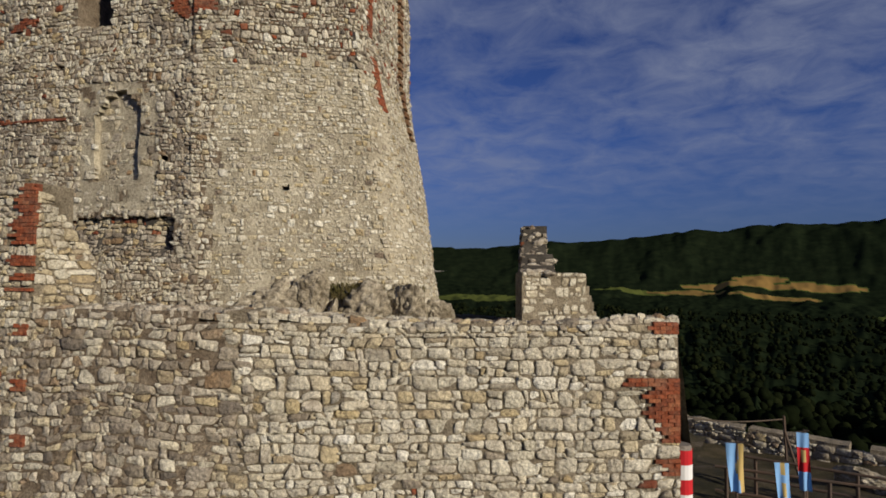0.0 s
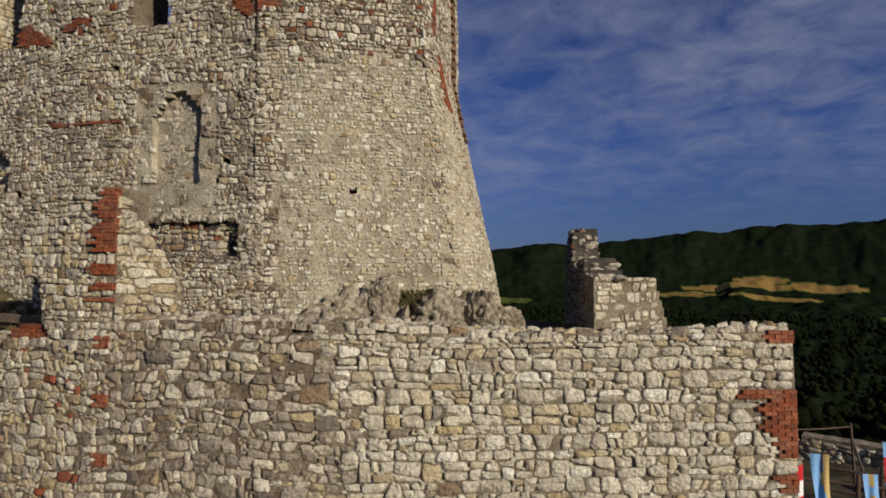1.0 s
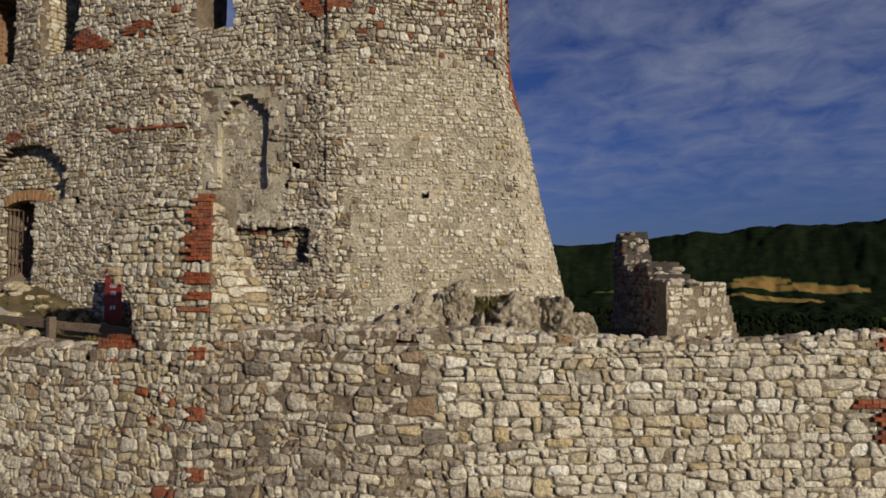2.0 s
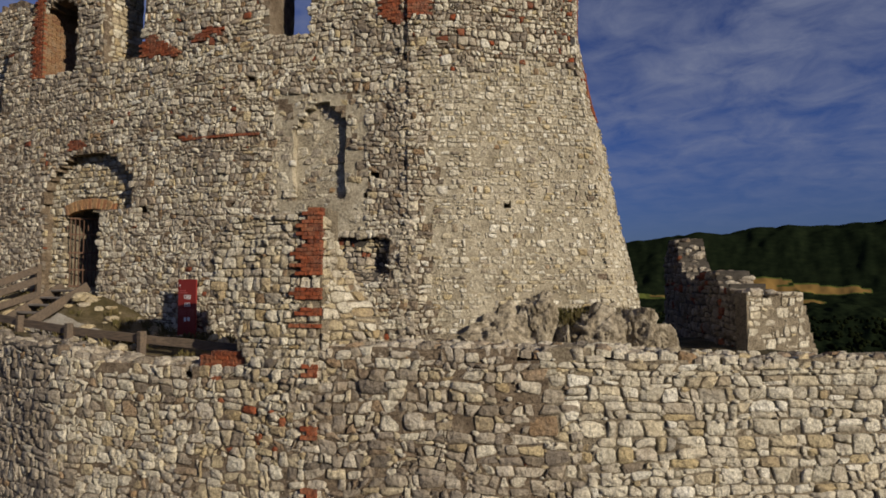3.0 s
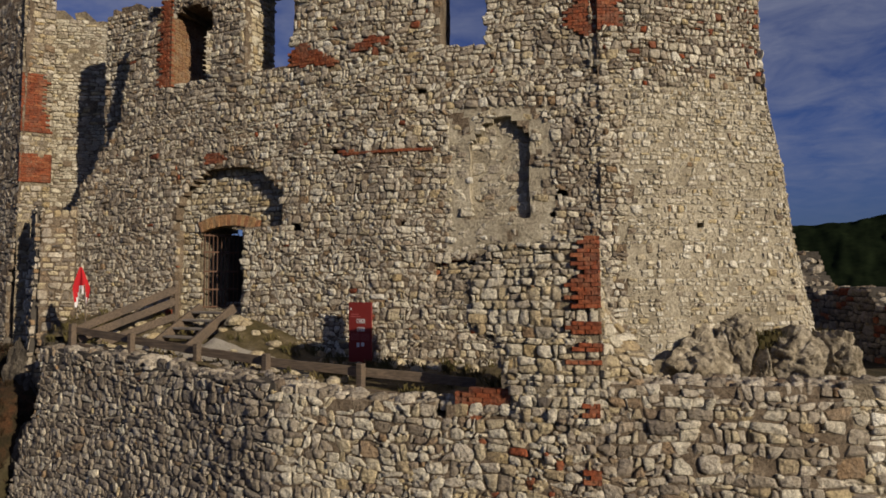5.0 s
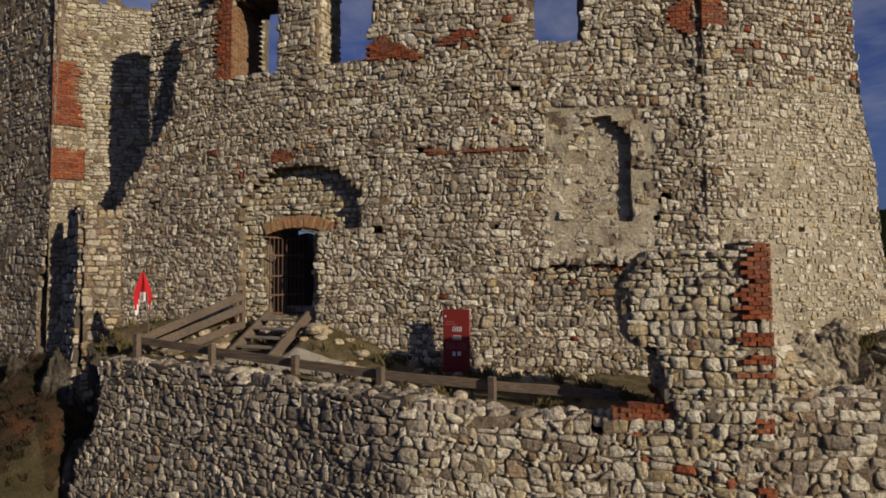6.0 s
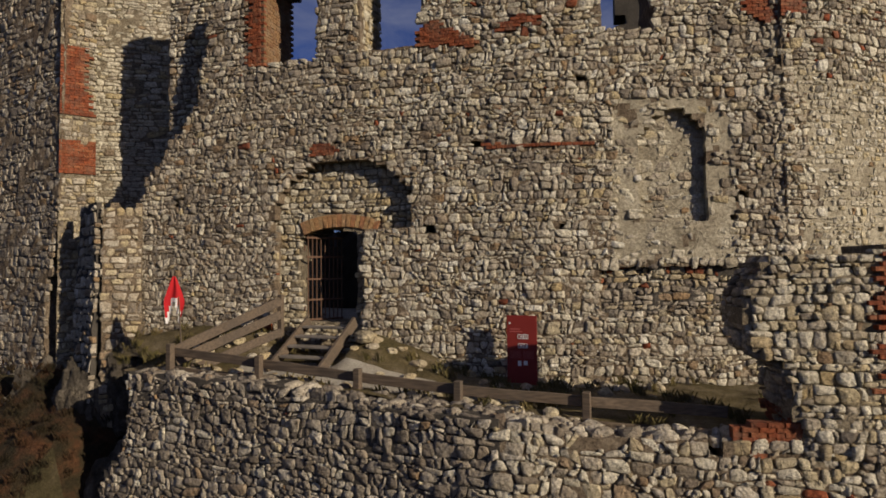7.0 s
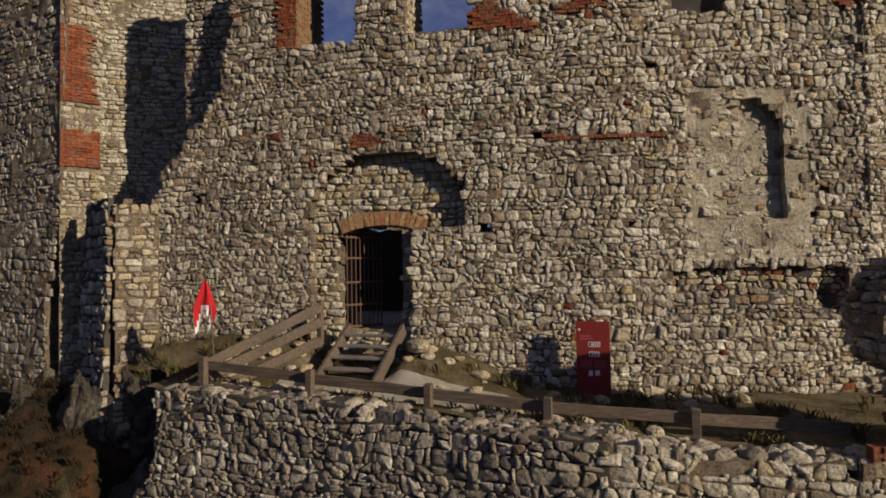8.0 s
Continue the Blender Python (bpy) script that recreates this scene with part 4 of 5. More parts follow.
def hanging_cloth(name, w, h, mats, bands, parent, at, turn, sway, seed, label="", pointed=False):
    """Cloth with folds; bands: which material from top to bottom."""
    nx, nz = 10, 24
    verts, faces, which = [], [], []
    for layer in (0, 1):
        for j in range(nz + 1):
            for i in range(nx + 1):
                u, v = i / nx - 0.5, j / nz
                fold = 0.09 * w * math.sin(u * 9 + v * 3 + seed) * (0.3 + v) + sway * math.sin(v * 2.6 + seed) * 0.3
                if pointed:
                    u *= min(1.0, 0.12 + 1.7 * v) * (1.0 if v < 0.6 else 1.0 - 0.5 * (v - 0.6))
                verts.append((u * w * (1 - 0.25 * v * abs(math.sin(seed))) + sway * v * v * 0.4, fold + layer * 0.008, -v * h))
    n = (nx + 1) * (nz + 1)
    for layer in (0, 1):
        for j in range(nz):
            for i in range(nx):
                if pointed and j / nz > 0.45 and abs((i + 0.5) / nx - 0.5) < 0.75 * (j / nz - 0.45):
                    continue
                a = layer * n + j * (nx + 1) + i
                q = (a, a + 1, a + nx + 2, a + nx + 1)
                faces.append(q if layer else q[::-1])
                which.append(bands((i + 0.5) / nx, (j + 0.5) / nz))
    ob = linked(name, verts, faces, mats, parent, label, which, True)
    ob.location = at
    ob.rotation_euler = (0, 0, radians(turn))
    return ob


def pennant():
    p = thing("pennant", "limp red and white pennant on a thin pole", "flag", (-23.95, 5.15, 7.9))
    part("pole", pole((0, 0, 0), (-0.18, 0, 2.35), 0.018, 0.012, 7, 4), wood, p)
    hanging_cloth("cloth", 0.46, 1.0, [cloth_red, cloth_white], lambda u, v: 1 if v > 0.45 and abs(u - 0.5) < 0.75 * (v - 0.45) + 0.13 else 0, p, (-0.22, -0.03, 2.34), 25, -0.2, 2.0, "", True)


pennant()


def banner(at, w, h, mats, bands, turn, seed, label, tall):
    b = thing("banner", label, "banner", at, "banners in the yard")
    part("pole", pole((0.0, 0.03, 0.0), (0.05, 0.03, tall), 0.035, 0.028), wood_dark, b)
    part("crossbar", pole((-w * 0.55, 0.0, tall - 0.08), (w * 0.55, 0.0, tall), 0.02, 0.02, 6, 2), wood_dark, b)
    hanging_cloth("cloth", w, h, mats, bands, b, (0, -0.05, tall - 0.06), turn, 0.15, seed)


banner((-0.78, 16.6, 2.05), 0.42, 1.2, [cloth_blue, cloth_gold], lambda u, v: 1 if u > 0.62 + 0.1 * math.sin(v * 9) else 0, 15, 1.0, "pale blue banner with a gold edge on a pole", 2.75)
banner((0.25, 16.9, 1.95), 0.34, 1.15, [cloth_blue, cloth_gold], lambda u, v: 1 if abs(u - 0.55) < 0.18 and math.sin(v * 14) > -0.3 else 0, 20, 2.4, "pale blue banner with a gold pattern on a pole", 2.45)
banner((0.72, 17.6, 2.05), 0.28, 1.45, [cloth_blue, cloth_red, cloth_gold], lambda u, v: (2 if abs(u - 0.5) < 0.2 and 0.3 < v < 0.5 else 1) if 0.24 < v < 0.66 else 0, 10, 3.3, "red and pale blue banner with a gold star", 3.0)


def striped_post():
    t = thing("striped_post", "round red and white striped wooden post", "post", (-1.5, 12.2, 2.0))
    for k in range(13):
        z = 0.28 * k
        part("band", pole((0, 0, z), (0, 0, z + 0.28), 0.19, 0.19, 16, 2, 0.002), cloth_red if k % 2 == 0 else cloth_white, t)
    part("cap", pole((0, 0, 3.64), (0, 0, 3.72), 0.19, 0.16, 16, 2, 0.004), wood_grey, t)


striped_post()


def yard_frame(a, b, height, label):
    t = thing("timber_frame", label, "frame", a)
    d = Vector(b) - Vector(a)
    n = 3
    for k in range(n + 1):
        p = d * (k / n)
        part("post", pole(p + Vector((0, 0, -0.3)), p + Vector((0.06 * (k % 2), 0, height + 0.3 * (k % 2))), 0.06, 0.05), wood_dark, t)
    for z in (height * 0.55, height):
        part("rail", pole(Vector((-0.3, 0, z)), d + Vector((0.3, 0, z * 1.02)), 0.045, 0.04), wood_dark, t)


yard_frame((-1.1, 18.6, 2.0), (2.6, 18.8, 2.0), 1.5, "rough dark timber stall frame in the yard")
yard_frame((-0.4, 20.4, 2.0), (3.4, 20.0, 2.0), 1.4, "rough dark timber rail frame in the yard")
cable_post = thing("rope_post", "leaning wooden post with a slack rope", "post", (0.5, 22.2, 2.2))
part("post", pole((0, 0, -0.2), (-0.1, 0, 2.2), 0.05, 0.04), wood_dark, cable_post)
part("brace", pole((0.45, 0, -0.2), (-0.08, 0, 1.7), 0.045, 0.04), wood_dark, cable_post)


def rope():
    pts = [Vector((-0.1, 0, 2.1)).lerp(Vector((-4.6, -2.0, 2.6)), k / 12) - Vector((0, 0, 0.35 * math.sin(math.pi * k / 12))) for k in range(13)]
    cu = bpy.data.curves.new("rope", "CURVE")
    cu.dimensions = "3D"
    cu.bevel_depth, cu.bevel_resolution = 0.022, 1
    sp = cu.splines.new("POLY")
    sp.points.add(12)
    for q, p in zip(sp.points, pts):
        q.co = (*p, 1)
    cu.materials.append(wood)
    ob = new("rope", cu)
    ob.parent = cable_post


rope()
low_surf, low_len = line_surface((-5.5, 27.5), (9.0, 24.5), 0.05, 2.0)
low_wall = shell("wall_yard", low_surf, 0.0, low_len, 0.5, 3.4, 0.3, lambda u, z: z < 2.95 - 0.03 * u + ragged(u, z, 0.15, 1.0), 0.7, [mortar_pale], None, 0.06, "low dry-stone wall round the yard")
for i, (at, size) in enumerate([((2.2, 19.2, 2.2), (0.9, 0.6, 0.45)), ((3.3, 20.5, 2.2), (0.7, 0.5, 0.4)), ((1.6, 15.6, 2.0), (0.6, 0.5, 0.35)), ((4.2, 22.4, 2.2), (1.4, 0.7, 0.5)), ((2.8, 23.4, 2.3), (1.2, 0.6, 0.5))]):
    rock(at, size, i + 51, 40 * i, 4, "pale rock lying in the yard")

# grass tufts
def grass(name, spots, seed, label, mat, tall=0.16):
    r = random.Random(seed)
    verts, faces = [], []
    for x, y, z in spots:
        for k in range(16):
            a, b = r.uniform(0, math.tau), r.uniform(0.02, 0.10)
            px, py = x + math.cos(a) * b, y + math.sin(a) * b
            h, ln = tall * r.uniform(0.5, 1.3), r.uniform(0, math.tau)
            lx, ly = math.cos(ln) * h * 0.5, math.sin(ln) * h * 0.5
            o = len(verts)
            verts += [(px - 0.006, py, z - 0.02), (px + 0.006, py + 0.004, z - 0.02), (px + lx * 0.4 + 0.004, py + ly * 0.4, z + h * 0.7), (px + lx, py + ly, z + h)]
            faces += [(o, o + 1, o + 2), (o, o + 2, o + 3)]
    tagged(linked(name, verts, faces, mat), label, "grass", "", "stuff")


r = random.Random(13)
spots = []
for k in range(420):
    x = r.uniform(-26.5, -12.8)
    y = r.uniform(4.9, 8.6)
    if y < keep_y(x) - 0.05 and y > front_y(x) + 0.35 and not on_path(x, y) and fbm(x * 0.8, y * 0.8, 6.0) > -0.1:
        spots.append((x, y, terrace_z(x, y)))
grass("grass", spots, 3, "dry yellow-green grass tufts on the terrace", grass_mat)
spots = [(-8.8 + r.gauss(0, 0.5), 0, 0) for k in range(70)]
spots = [(x, keep_y(x) - r.uniform(0.05, 0.45), 8.45 + r.uniform(-0.15, 0.15)) for x, _, _ in spots if -9.7 < x < -7.7]
grass("grass_tufts", spots, 4, "dry grass growing between the rocks", grass_mat, 0.14)
spots = []
for k in range(1500):
    x, y = r.uniform(-36, -25.2), r.uniform(-1, 6.5)
    spots.append((x, y, ground_z(x, y)))
grass("scrub", spots, 5, "russet scrub on the slope below the tower", russet, 0.16)

# ---- stonework, laid last ----
def end_brick(x, z):
    """Brick repairs at the end of the curtain wall."""
    if z > 7.9:
        return x > -1.86 and z < 8.13
    tooth = 0.12 * (int((z + 10) / 0.144) % 2)
    if 6.0 < z < 7.12:
        return x > (-2.3 if z > 6.95 else -2.05) + tooth + (0.25 if z < 6.35 else 0)
    return 5.4 < z < 5.72 and x > -1.8 + tooth


front_cells = coursed(-26.6, -1.45, 4.2, 8.35, 0.225, 0.17, lambda x, z: x > -8.2 + ragged(x, z, 0.9, 0.5) and front_solid(x, z) and not end_brick(x, z), 101, 0.6)
worn_cells = coursed(-26.6, -7.0, 4.2, 8.35, 0.185, 0.15, lambda x, z: x <= -8.2 + ragged(x, z, 0.9, 0.5) and front_solid(x, z), 103, 1.0)
MAT3 = [stone_pale, stone_grey, stone_dark, brick_red, stone_warm, stone_white]


def front_choice(x, z, r):
    q = r.random()
    if q < 0.004:
        return 3
    return 0 if q < 0.76 else (5 if q < 0.90 else (4 if q < 0.96 else 1))


def worn_choice(x, z, r):
    q = r.random()
    if q < 0.004:
        return 3
    # past the bend, darker stones stand in for the grazing sun's shade
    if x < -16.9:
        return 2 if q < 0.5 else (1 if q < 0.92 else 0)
    if x < -13.6 + ragged(x, z, 0.5, 0.7):
        return 0 if q < 0.68 and z > 6.0 + ragged(x, z, 1.5, 0.5) else (1 if q < 0.92 else 4)
    if x < -12.1:
        return 4 if q < 0.4 else (1 if q < 0.6 else (0 if q < 0.96 else 3))
    if fbm(x * 0.5, z * 0.7, 9.0) > 0.05 and q > 0.88:
        return None
    return 1 if q < 0.44 else (0 if q < 0.70 else (4 if q < 0.83 else 2))


lay(front_cells, front_surf, front_wall, MAT3, 0.011, 0.05, 102, 300, (-4.0, 7.6), "stone", False, front_choice)
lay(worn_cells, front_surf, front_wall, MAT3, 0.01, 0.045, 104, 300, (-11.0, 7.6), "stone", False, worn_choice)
lay(courses(-2.35, -1.45, 5.4, 8.15, 0.2, 0.072, end_brick, 4), front_surf, front_wall, [brick_red], 0.004, 0.06, 5, 300, (-1.6, 7.2), "brick", True)

keep_cells = coursed(-26.8, -12.15, 7.6, 18.6, 0.155, 0.125, lambda x, z: keep_solid(x, z) and not brick_patch(x, z) and not (-15.45 < x < -13.25 and 10.5 < z < 13.75 and fbm(x * 3, z * 3) > -0.3), 201, 1.0)


def keep_choice(x, z, r):
    q = r.random()
    if q < 0.006:
        return 3
    if x < -20.9:
        return 2 if q < 0.3 else (1 if q < 0.8 else 0)
    if fbm(x * 0.35, z * 0.35, 12.0) > 0.35 and q > 0.7:
        return 2
    return 1 if q < 0.38 else (0 if q < 0.8 else (5 if q < 0.9 else (4 if q < 0.95 else 2)))


lay(keep_cells, keep_surf, keep_wall, MAT3, 0.009, 0.042, 202, 300, (-17.0, 9.5), "stone", False, keep_choice)
lay(courses(-23.9, -12.3, 12.8, 18.5, 0.22, 0.07, lambda x, z: brick_patch(x, z) and keep_solid(x, z), 21), keep_surf, keep_wall, [brick_red], 0.005, 0.05, 22, 200, (-19, 15.3), "brick", True)
jamb_surf, jamb_len = line_surface((-23.29, keep_y(-23.3) + 0.03), (-23.29, keep_y(-23.3) + 1.2), 0.0, 8.0, 0.0)
lay(courses(0.0, jamb_len, 15.2, 17.3, 0.23, 0.07, lambda u, z: u < jamb_len - 0.1, 23), jamb_surf, keep_wall, [brick_brown], 0.005, 0.03, 24, 160, (0, 15.5), "brick", True)
pierw_surf, pierw_len = line_surface((-20.96, keep_y(-20.95) + 0.03), (-20.96, keep_y(-20.95) + 1.2), 0.0, 8.0, 0.0)
lay(coursed(0.0, pierw_len, 15.3, 18.2, 0.22, 0.15, lambda u, z: True, 31), pierw_surf, keep_wall, MAT3, 0.01, 0.04, 32, 60, (0, 16), "stone", False, lambda u, z, r: 0 if r.random() < 0.6 else 4)
def bast_brick(u, z):
    if z < 13.3:
        return False
    if BAST_L - 0.3 - 0.14 * (int(z * 5) % 2) < u < BAST_L + 0.02:
        return int(z * 1.7) % 5 != 0
    return 0.0 <= u < 0.55 + ragged(u, z, 0.35, 1.5) and z > 15.4 + ragged(u, z, 0.3, 1.5)


def u_edge(u, z):
    return u < 0.5 + ragged(u, z, 0.5, 1.2)


bast_low = coursed(0.0, BAST_L + 5.3, 7.8, 14.9, 0.15, 0.105, lambda u, z: bastion_solid(u, z) and not bast_brick(u, z) and not u_edge(u, z) and z <= 14.3 + ragged(u, z, 0.5, 0.8), 303, 0.6)
bast_high = coursed(0.0, BAST_L + 5.3, 7.8, 18.6, 0.16, 0.125, lambda u, z: bastion_solid(u, z) and not bast_brick(u, z) and (u_edge(u, z) or z > 14.3 + ragged(u, z, 0.5, 0.8)), 301, 0.8)


def high_choice(x, z, r):
    q = r.random()
    return 3 if q < 0.05 and z > 14 else (0 if q < 0.45 else (5 if q < 0.57 else (1 if q < 0.9 else 2)))


def low_choice(x, z, r):
    q = r.random()
    if q < 0.34 - 0.2 * smooth(12.0, 14.0, z):
        return None
    return 0 if q < 0.74 else (5 if q < 0.86 else (1 if q < 0.94 else 4))


lay(coursed(-12.48, -12.08, 7.8, 18.6, 0.2, 0.13, lambda x, z: True, 305), keep_surf, keep_wall, MAT3, 0.008, 0.075, 306, 0, None, "stone", False, lambda x, z, r: 1 if r.random() < 0.7 else 0)
lay(bast_high, bastion_surf, bastion_wall, MAT3, 0.014, 0.04, 302, 100, (0.5, 9.6), "stone", False, high_choice)
lay(bast_low, bastion_surf, bastion_wall, MAT3, 0.017, 0.02, 304, 300, (3.0, 9.6), "stone", False, low_choice)
lay(courses(0.0, BAST_L + 0.02, 13.2, 18.6, 0.2, 0.07, bast_brick, 7), bastion_surf, bastion_wall, [brick_red], 0.005, 0.03, 8, 150, (BAST_L, 14), "brick", True)


# torn brick edge on the bastion's side
lay(courses(BAST_L + 3.1, BAST_L + 3.6, 13.3, 18.6, 0.25, 0.09, lambda u, z: int(z * 11) % 3 != 0 and u < BAST_L + 3.6 + ragged(u, z, 0.15, 3), 35), bastion_surf, bastion_wall, [brick_brown], 0.012, 0.12, 36, 60, (BAST_L, 14), "brick", True)


def top_surf(u, v):
    return Vector((u, front_y(u) + v, interp(u, FRONT_TOP) - 0.03 + 0.05 * noise.noise(Vector((u * 1.5, v * 2, 0))))), Vector((0, 0, 1))


# Top stones left of -16.9 take the same shade-toned stone.
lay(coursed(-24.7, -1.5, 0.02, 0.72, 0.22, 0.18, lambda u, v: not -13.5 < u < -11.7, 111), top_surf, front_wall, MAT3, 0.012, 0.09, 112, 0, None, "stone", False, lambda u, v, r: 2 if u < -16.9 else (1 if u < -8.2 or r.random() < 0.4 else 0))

lay(coursed(-23.3, -19.6, 8.7, 13.0, 0.22, 0.14, lambda x, z: recess_solid(x, z) and not arched(x, z, -22.42, -20.54, 10.8, 11.66, 0.32), 401), recess_surf, recess_wall, MAT3, 0.016, 0.05, 402, 250, (-21.5, 11), "stone", False, lambda x, z, r: 4 if r.random() < 0.45 else 0)


def arch_bricks():
    """Voussoirs of the gate's flat brick arch."""
    cx, cz, rad = -21.48, 8.92, 2.4
    for k in range(17):
        a = radians(90 + 20 - k * 40 / 16)
        da = radians(40 / 16 * 0.47)
        quad = [(cx + rr * math.cos(aa), cz + rr * math.sin(aa)) for rr, aa in ((rad, a + da), (rad, a - da), (rad + 0.3, a - da), (rad + 0.3, a + da))]
        c = (sum(p for p, _ in quad) / 4, sum(q for _, q in quad) / 4)
        v, f = stone_mesh(recess_surf, (c, quad), 0.003, 0.06, random.Random(k), True)
        me = bpy.data.meshes.new("brick")
        me.from_pydata(v, [], f)
        me.materials.append(brick_tan)
        new("brick", me).parent = recess_wall


arch_bricks()
lay(coursed(-15.2, -13.5, 11.0, 13.8, 0.26, 0.17, in_niche, 403), niche_surf, niche_wall, MAT3, 0.022, 0.012, 404, 120, (-14.3, 12), "stone", False, lambda x, z, r: None if r.random() < 0.3 else (0 if r.random() < 0.5 else 1))
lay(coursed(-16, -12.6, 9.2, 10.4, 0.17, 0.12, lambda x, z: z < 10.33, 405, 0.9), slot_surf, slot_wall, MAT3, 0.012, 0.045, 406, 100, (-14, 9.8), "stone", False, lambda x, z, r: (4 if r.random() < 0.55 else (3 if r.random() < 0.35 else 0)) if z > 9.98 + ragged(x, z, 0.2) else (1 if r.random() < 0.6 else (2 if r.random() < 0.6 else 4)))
lay(coursed(-15.5, -13.2, 10.4, 13.8, 0.24, 0.17, lambda x, z: keep_solid(x, z) and -15.45 < x < -13.25 and 10.5 < z < 13.75 and fbm(x * 3, z * 3) > -0.3, 407), keep_surf, niche_wall, MAT3, 0.03, 0.012, 408, 0, None, "stone", False, lambda x, z, r: None if r.random() < 0.5 else (0 if r.random() < 0.5 else 1))


def pier_brick(x, z):
    row = int((z - 8.6) / 0.065)
    if not 8.6 < z < 10.6 or row in (1, 2, 5, 6, 10, 11, 12):
        return False
    return x > -11.86 - (0.12, 0.0, 0.05, 0.1, 0.02)[row % 5] + (0.1 if z > 9.9 else 0)


lay(coursed(-14, -11.54, 7.7, 10.6, 0.17, 0.135, lambda x, z: pier_solid(x, z) and not pier_brick(x, z), 501), pier_surf, pier_wall, MAT3, 0.009, 0.055, 502, 250, (-12.8, 9), "stone", False, lambda x, z, r: 4 if r.random() < 0.22 else (0 if r.random() < 0.75 else 1))
lay(courses(-12.02, -11.5, 8.6, 10.62, 0.19, 0.065, lambda x, z: pier_brick(x, z) and z < interp(x, PIER_TOP), 9), pier_surf, pier_wall, [brick_red], 0.005, 0.075, 10, 150, (-11.9, 9.5), "brick", True)
lay(courses(-13.7, -12.7, 7.68, 8.3, 0.22, 0.07, lambda x, z: z < 8.25 - 0.35 * abs(x + 13.15) + ragged(x, z, 0.1), 25), deeper(pier_surf, 0.12), pier_wall, [brick_red], 0.006, 0.1, 26, 60, (-13.5, 8), "brick", True)
lay(courses(-12.7, -11.54, 5.5, 8.6, 0.2, 0.07, lambda x, z: x > -11.8 - 0.2 * (int(z * 3.1) % 3) and int(z * 5.1) % 5 == 0 and z < 8.4, 27), deeper(front_surf, -0.05), front_wall, [brick_red], 0.005, 0.04, 28, 60, (-12, 8), "brick", True)
lay(coursed(0.0, 0.9, 7.7, 10.4, 0.2, 0.13, lambda u, z: True, 505), pier_end, pier_wall, MAT3, 0.01, 0.07, 506, 60, (0.5, 9), "stone", False, lambda u, z, r: 1 if z > 8.3 or r.random() < 0.3 else 3)
lay(coursed(0.0, 1.05, 7.7, 10.4, 0.19, 0.14, flank_solid, 503, 0.8), pier_side, pier_flank, MAT3, 0.01, 0.07, 504, 90, (0.5, 9), "stone", False, lambda u, z, r: 4 if r.random() < 0.4 else (0 if r.random() < 0.8 else 1))

# Dark stones on this side carry its shade in their colour.
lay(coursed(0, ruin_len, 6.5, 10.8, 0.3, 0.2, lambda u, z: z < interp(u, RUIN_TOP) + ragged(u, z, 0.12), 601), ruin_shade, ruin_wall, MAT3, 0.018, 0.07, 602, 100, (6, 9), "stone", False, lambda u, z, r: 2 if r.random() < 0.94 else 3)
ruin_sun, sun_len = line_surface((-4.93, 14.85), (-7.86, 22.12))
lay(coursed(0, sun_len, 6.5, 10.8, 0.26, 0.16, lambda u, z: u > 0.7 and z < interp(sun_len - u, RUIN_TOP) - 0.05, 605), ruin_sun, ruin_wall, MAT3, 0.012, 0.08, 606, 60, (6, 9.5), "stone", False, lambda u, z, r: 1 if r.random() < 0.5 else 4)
ruin_spots = []
r = random.Random(17)
for k in range(90):
    u, v = r.uniform(0.1, ruin_len - 0.1), r.uniform(0.05, 0.85)
    p, n = ruin_shade(u, interp(u, RUIN_TOP))
    p = p - n * v
    ruin_spots.append((p.x, p.y, p.z - 0.08, r.uniform(0.1, 0.2)))
loose_stones("coping_stone", ruin_spots, stone_grey, "rough stone on the broken top of the ruin")
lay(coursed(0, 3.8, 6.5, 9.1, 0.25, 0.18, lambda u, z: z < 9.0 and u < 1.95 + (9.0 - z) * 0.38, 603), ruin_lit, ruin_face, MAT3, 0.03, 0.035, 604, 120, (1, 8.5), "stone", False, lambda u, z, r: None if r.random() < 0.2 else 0)
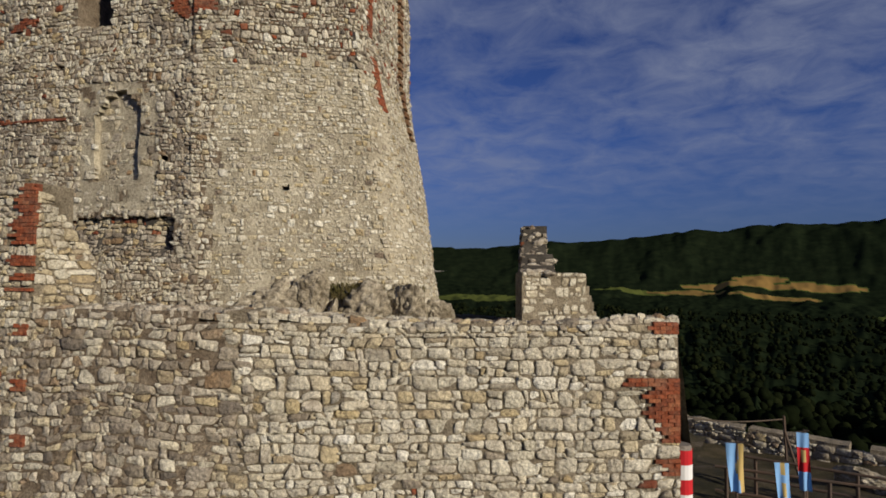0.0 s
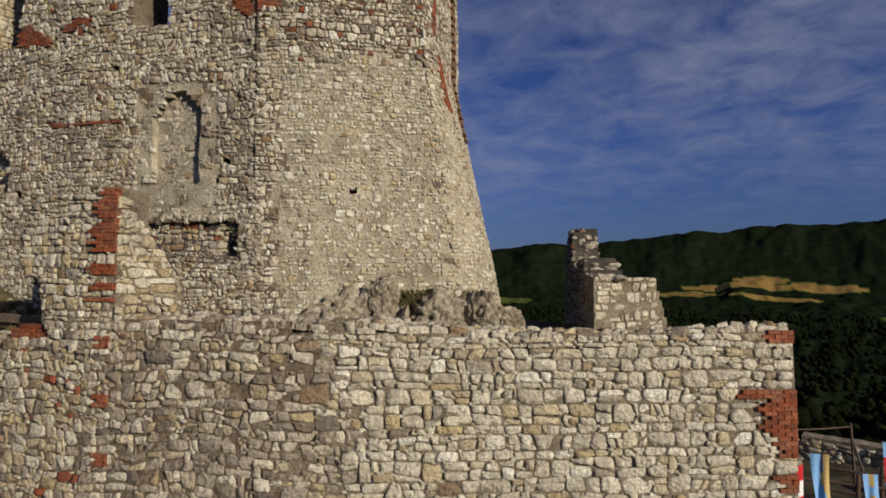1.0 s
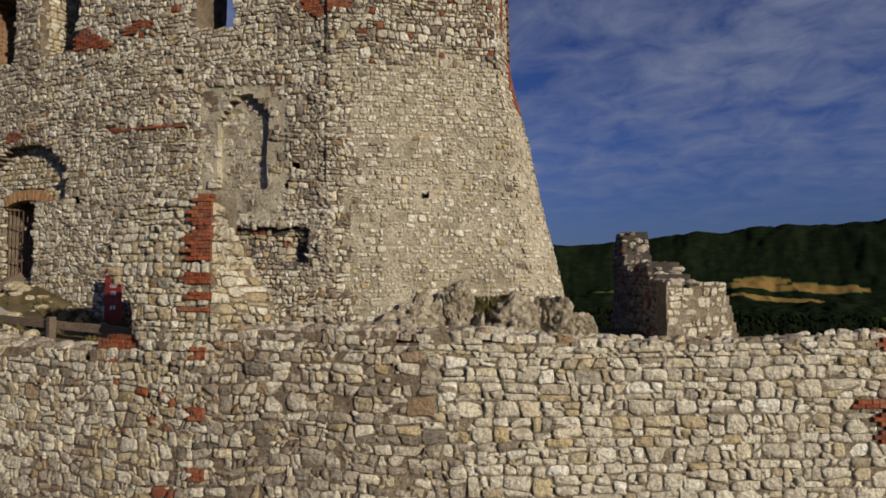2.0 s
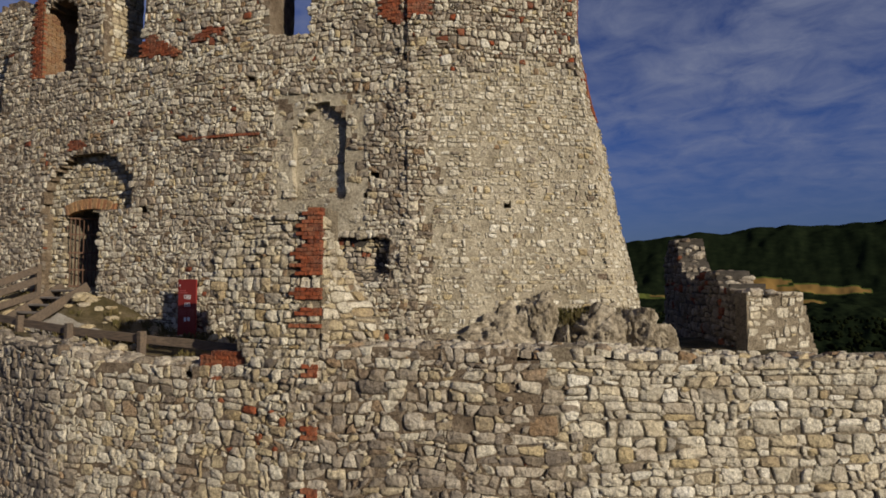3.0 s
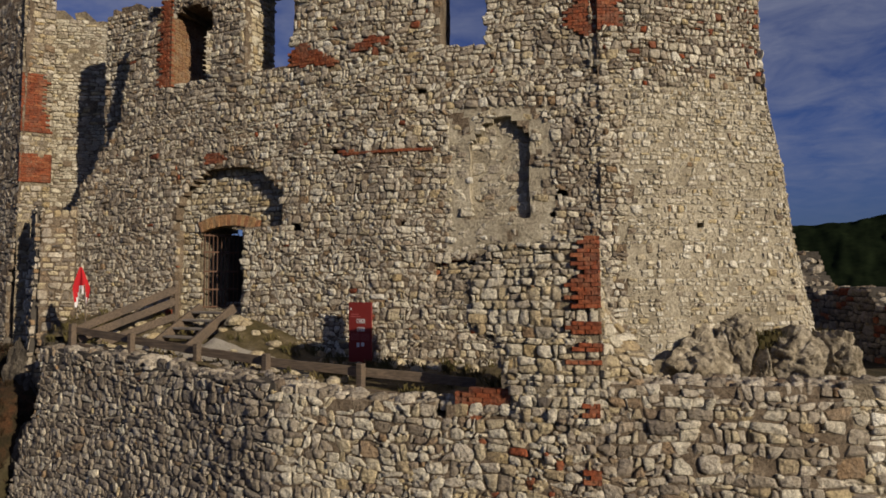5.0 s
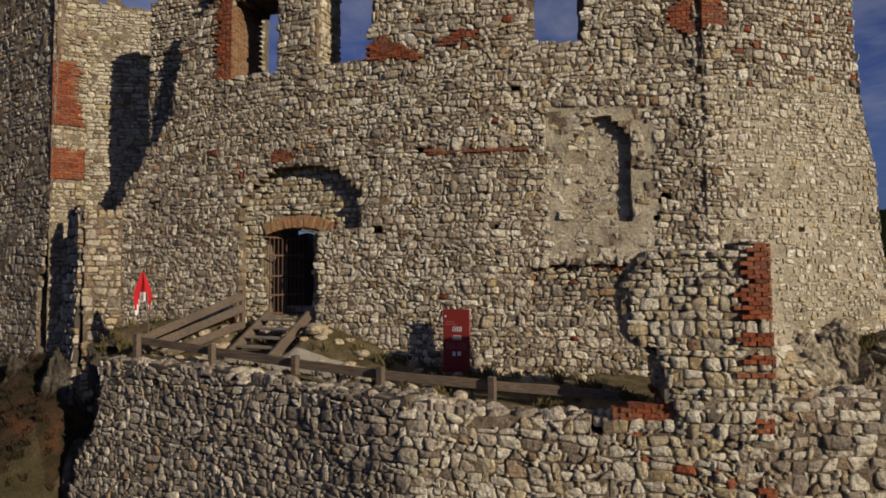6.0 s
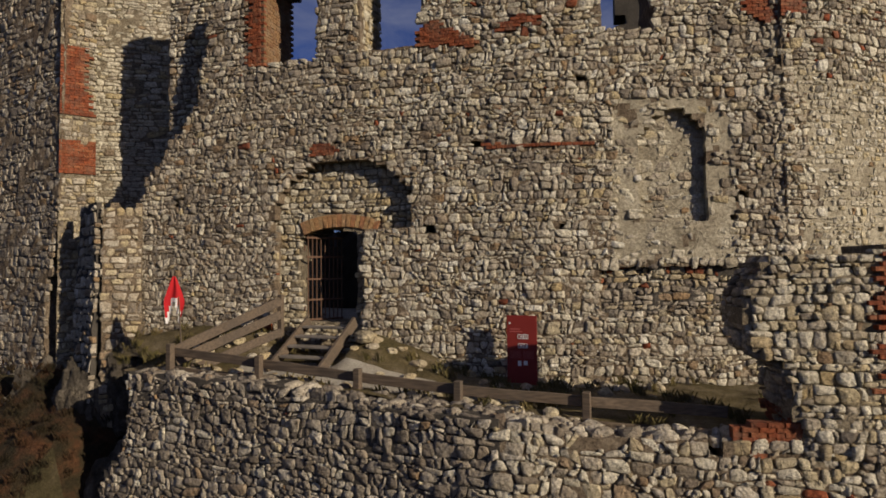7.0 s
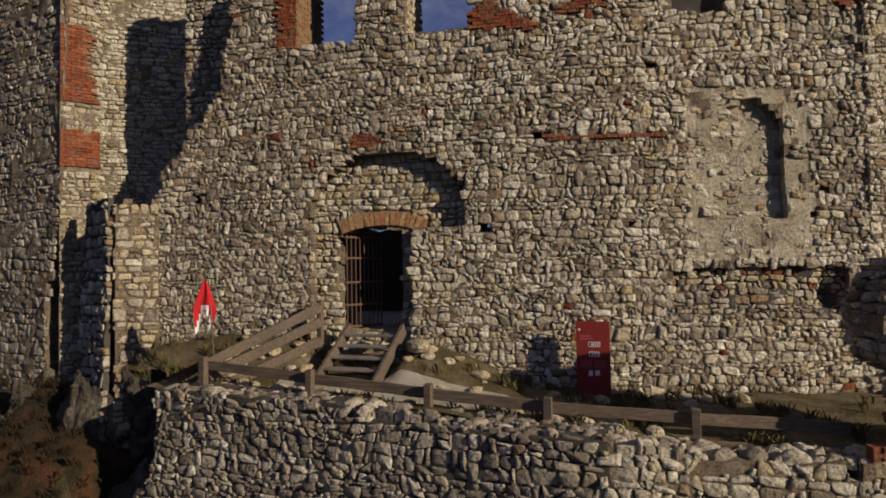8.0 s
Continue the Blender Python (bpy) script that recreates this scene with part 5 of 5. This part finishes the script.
lay(coursed(0, tower_len, 7.0, 19.0, 0.24, 0.17, lambda u, z: u > 1.0 and u < tower_len - 0.5 * smooth(13, 9, z), 701), tower_surf, tower_wall, MAT3, 0.014, 0.026, 702, 150, (7.0, 10), "stone", False, lambda u, z, r: 1 if r.random() < 0.6 else 2)


def quoin_brick(u, z):
    return 12.95 < z < 13.85 or (14.55 < z < 16.4 and u < 0.6 + ragged(u, z, 0.5, 1.2))


lay(coursed(0, quoin_len, 7.0, 19.5, 0.2, 0.14, lambda u, z: not quoin_brick(u, z), 703), quoin_surf, quoin_wall, MAT3, 0.014, 0.05, 704, 120, (0.5, 11), "stone", False, lambda u, z, r: 4 if r.random() < 0.4 else 1)
lay(courses(0, quoin_len, 12.9, 16.5, 0.22, 0.075, quoin_brick, 11), quoin_surf, quoin_wall, [brick_red], 0.004, 0.05, 12, 300, (0.5, 14), "brick", True)
lay(coursed(0, back_len, 9.5, 19.5, 0.28, 0.11, lambda u, z: z < 18.6 + ragged(u, z, 0.6, 0.8), 705), back_surf, back_wall, MAT3, 0.012, 0.035, 706, 100, (2, 13), "stone", False, lambda u, z, r: 0 if r.random() < 0.9 else 1)
lay(coursed(0, strip_len, 9.5, 18.6, 0.22, 0.14, lambda u, z: z < 17.8, 707), strip_surf, strip_wall, MAT3, 0.018, 0.05, 708, 0, None, "stone", False, lambda u, z, r: 1 if r.random() < 0.6 else 0)
lay(coursed(0, stub_len, 6.6, 11.95, 0.24, 0.17, lambda u, z: z < 11.9, 709), stub_front, stub_wall, MAT3, 0.022, 0.045, 710, 120, (0.6, 10.5), "stone", False, lambda u, z, r: 4 if r.random() < 0.35 else (1 if r.random() < 0.6 else 2))
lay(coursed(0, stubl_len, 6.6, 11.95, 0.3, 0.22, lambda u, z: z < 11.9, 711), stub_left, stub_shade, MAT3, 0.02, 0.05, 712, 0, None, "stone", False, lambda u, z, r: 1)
lay(coursed(0, low_len, 1.5, 3.0, 0.36, 0.2, lambda u, z: z < 2.9 - 0.03 * u, 801), low_surf, low_wall, MAT3, 0.012, 0.08, 802, 150, (7, 2.6), "stone", False, lambda u, z, r: 1 if r.random() < 0.5 else 0)
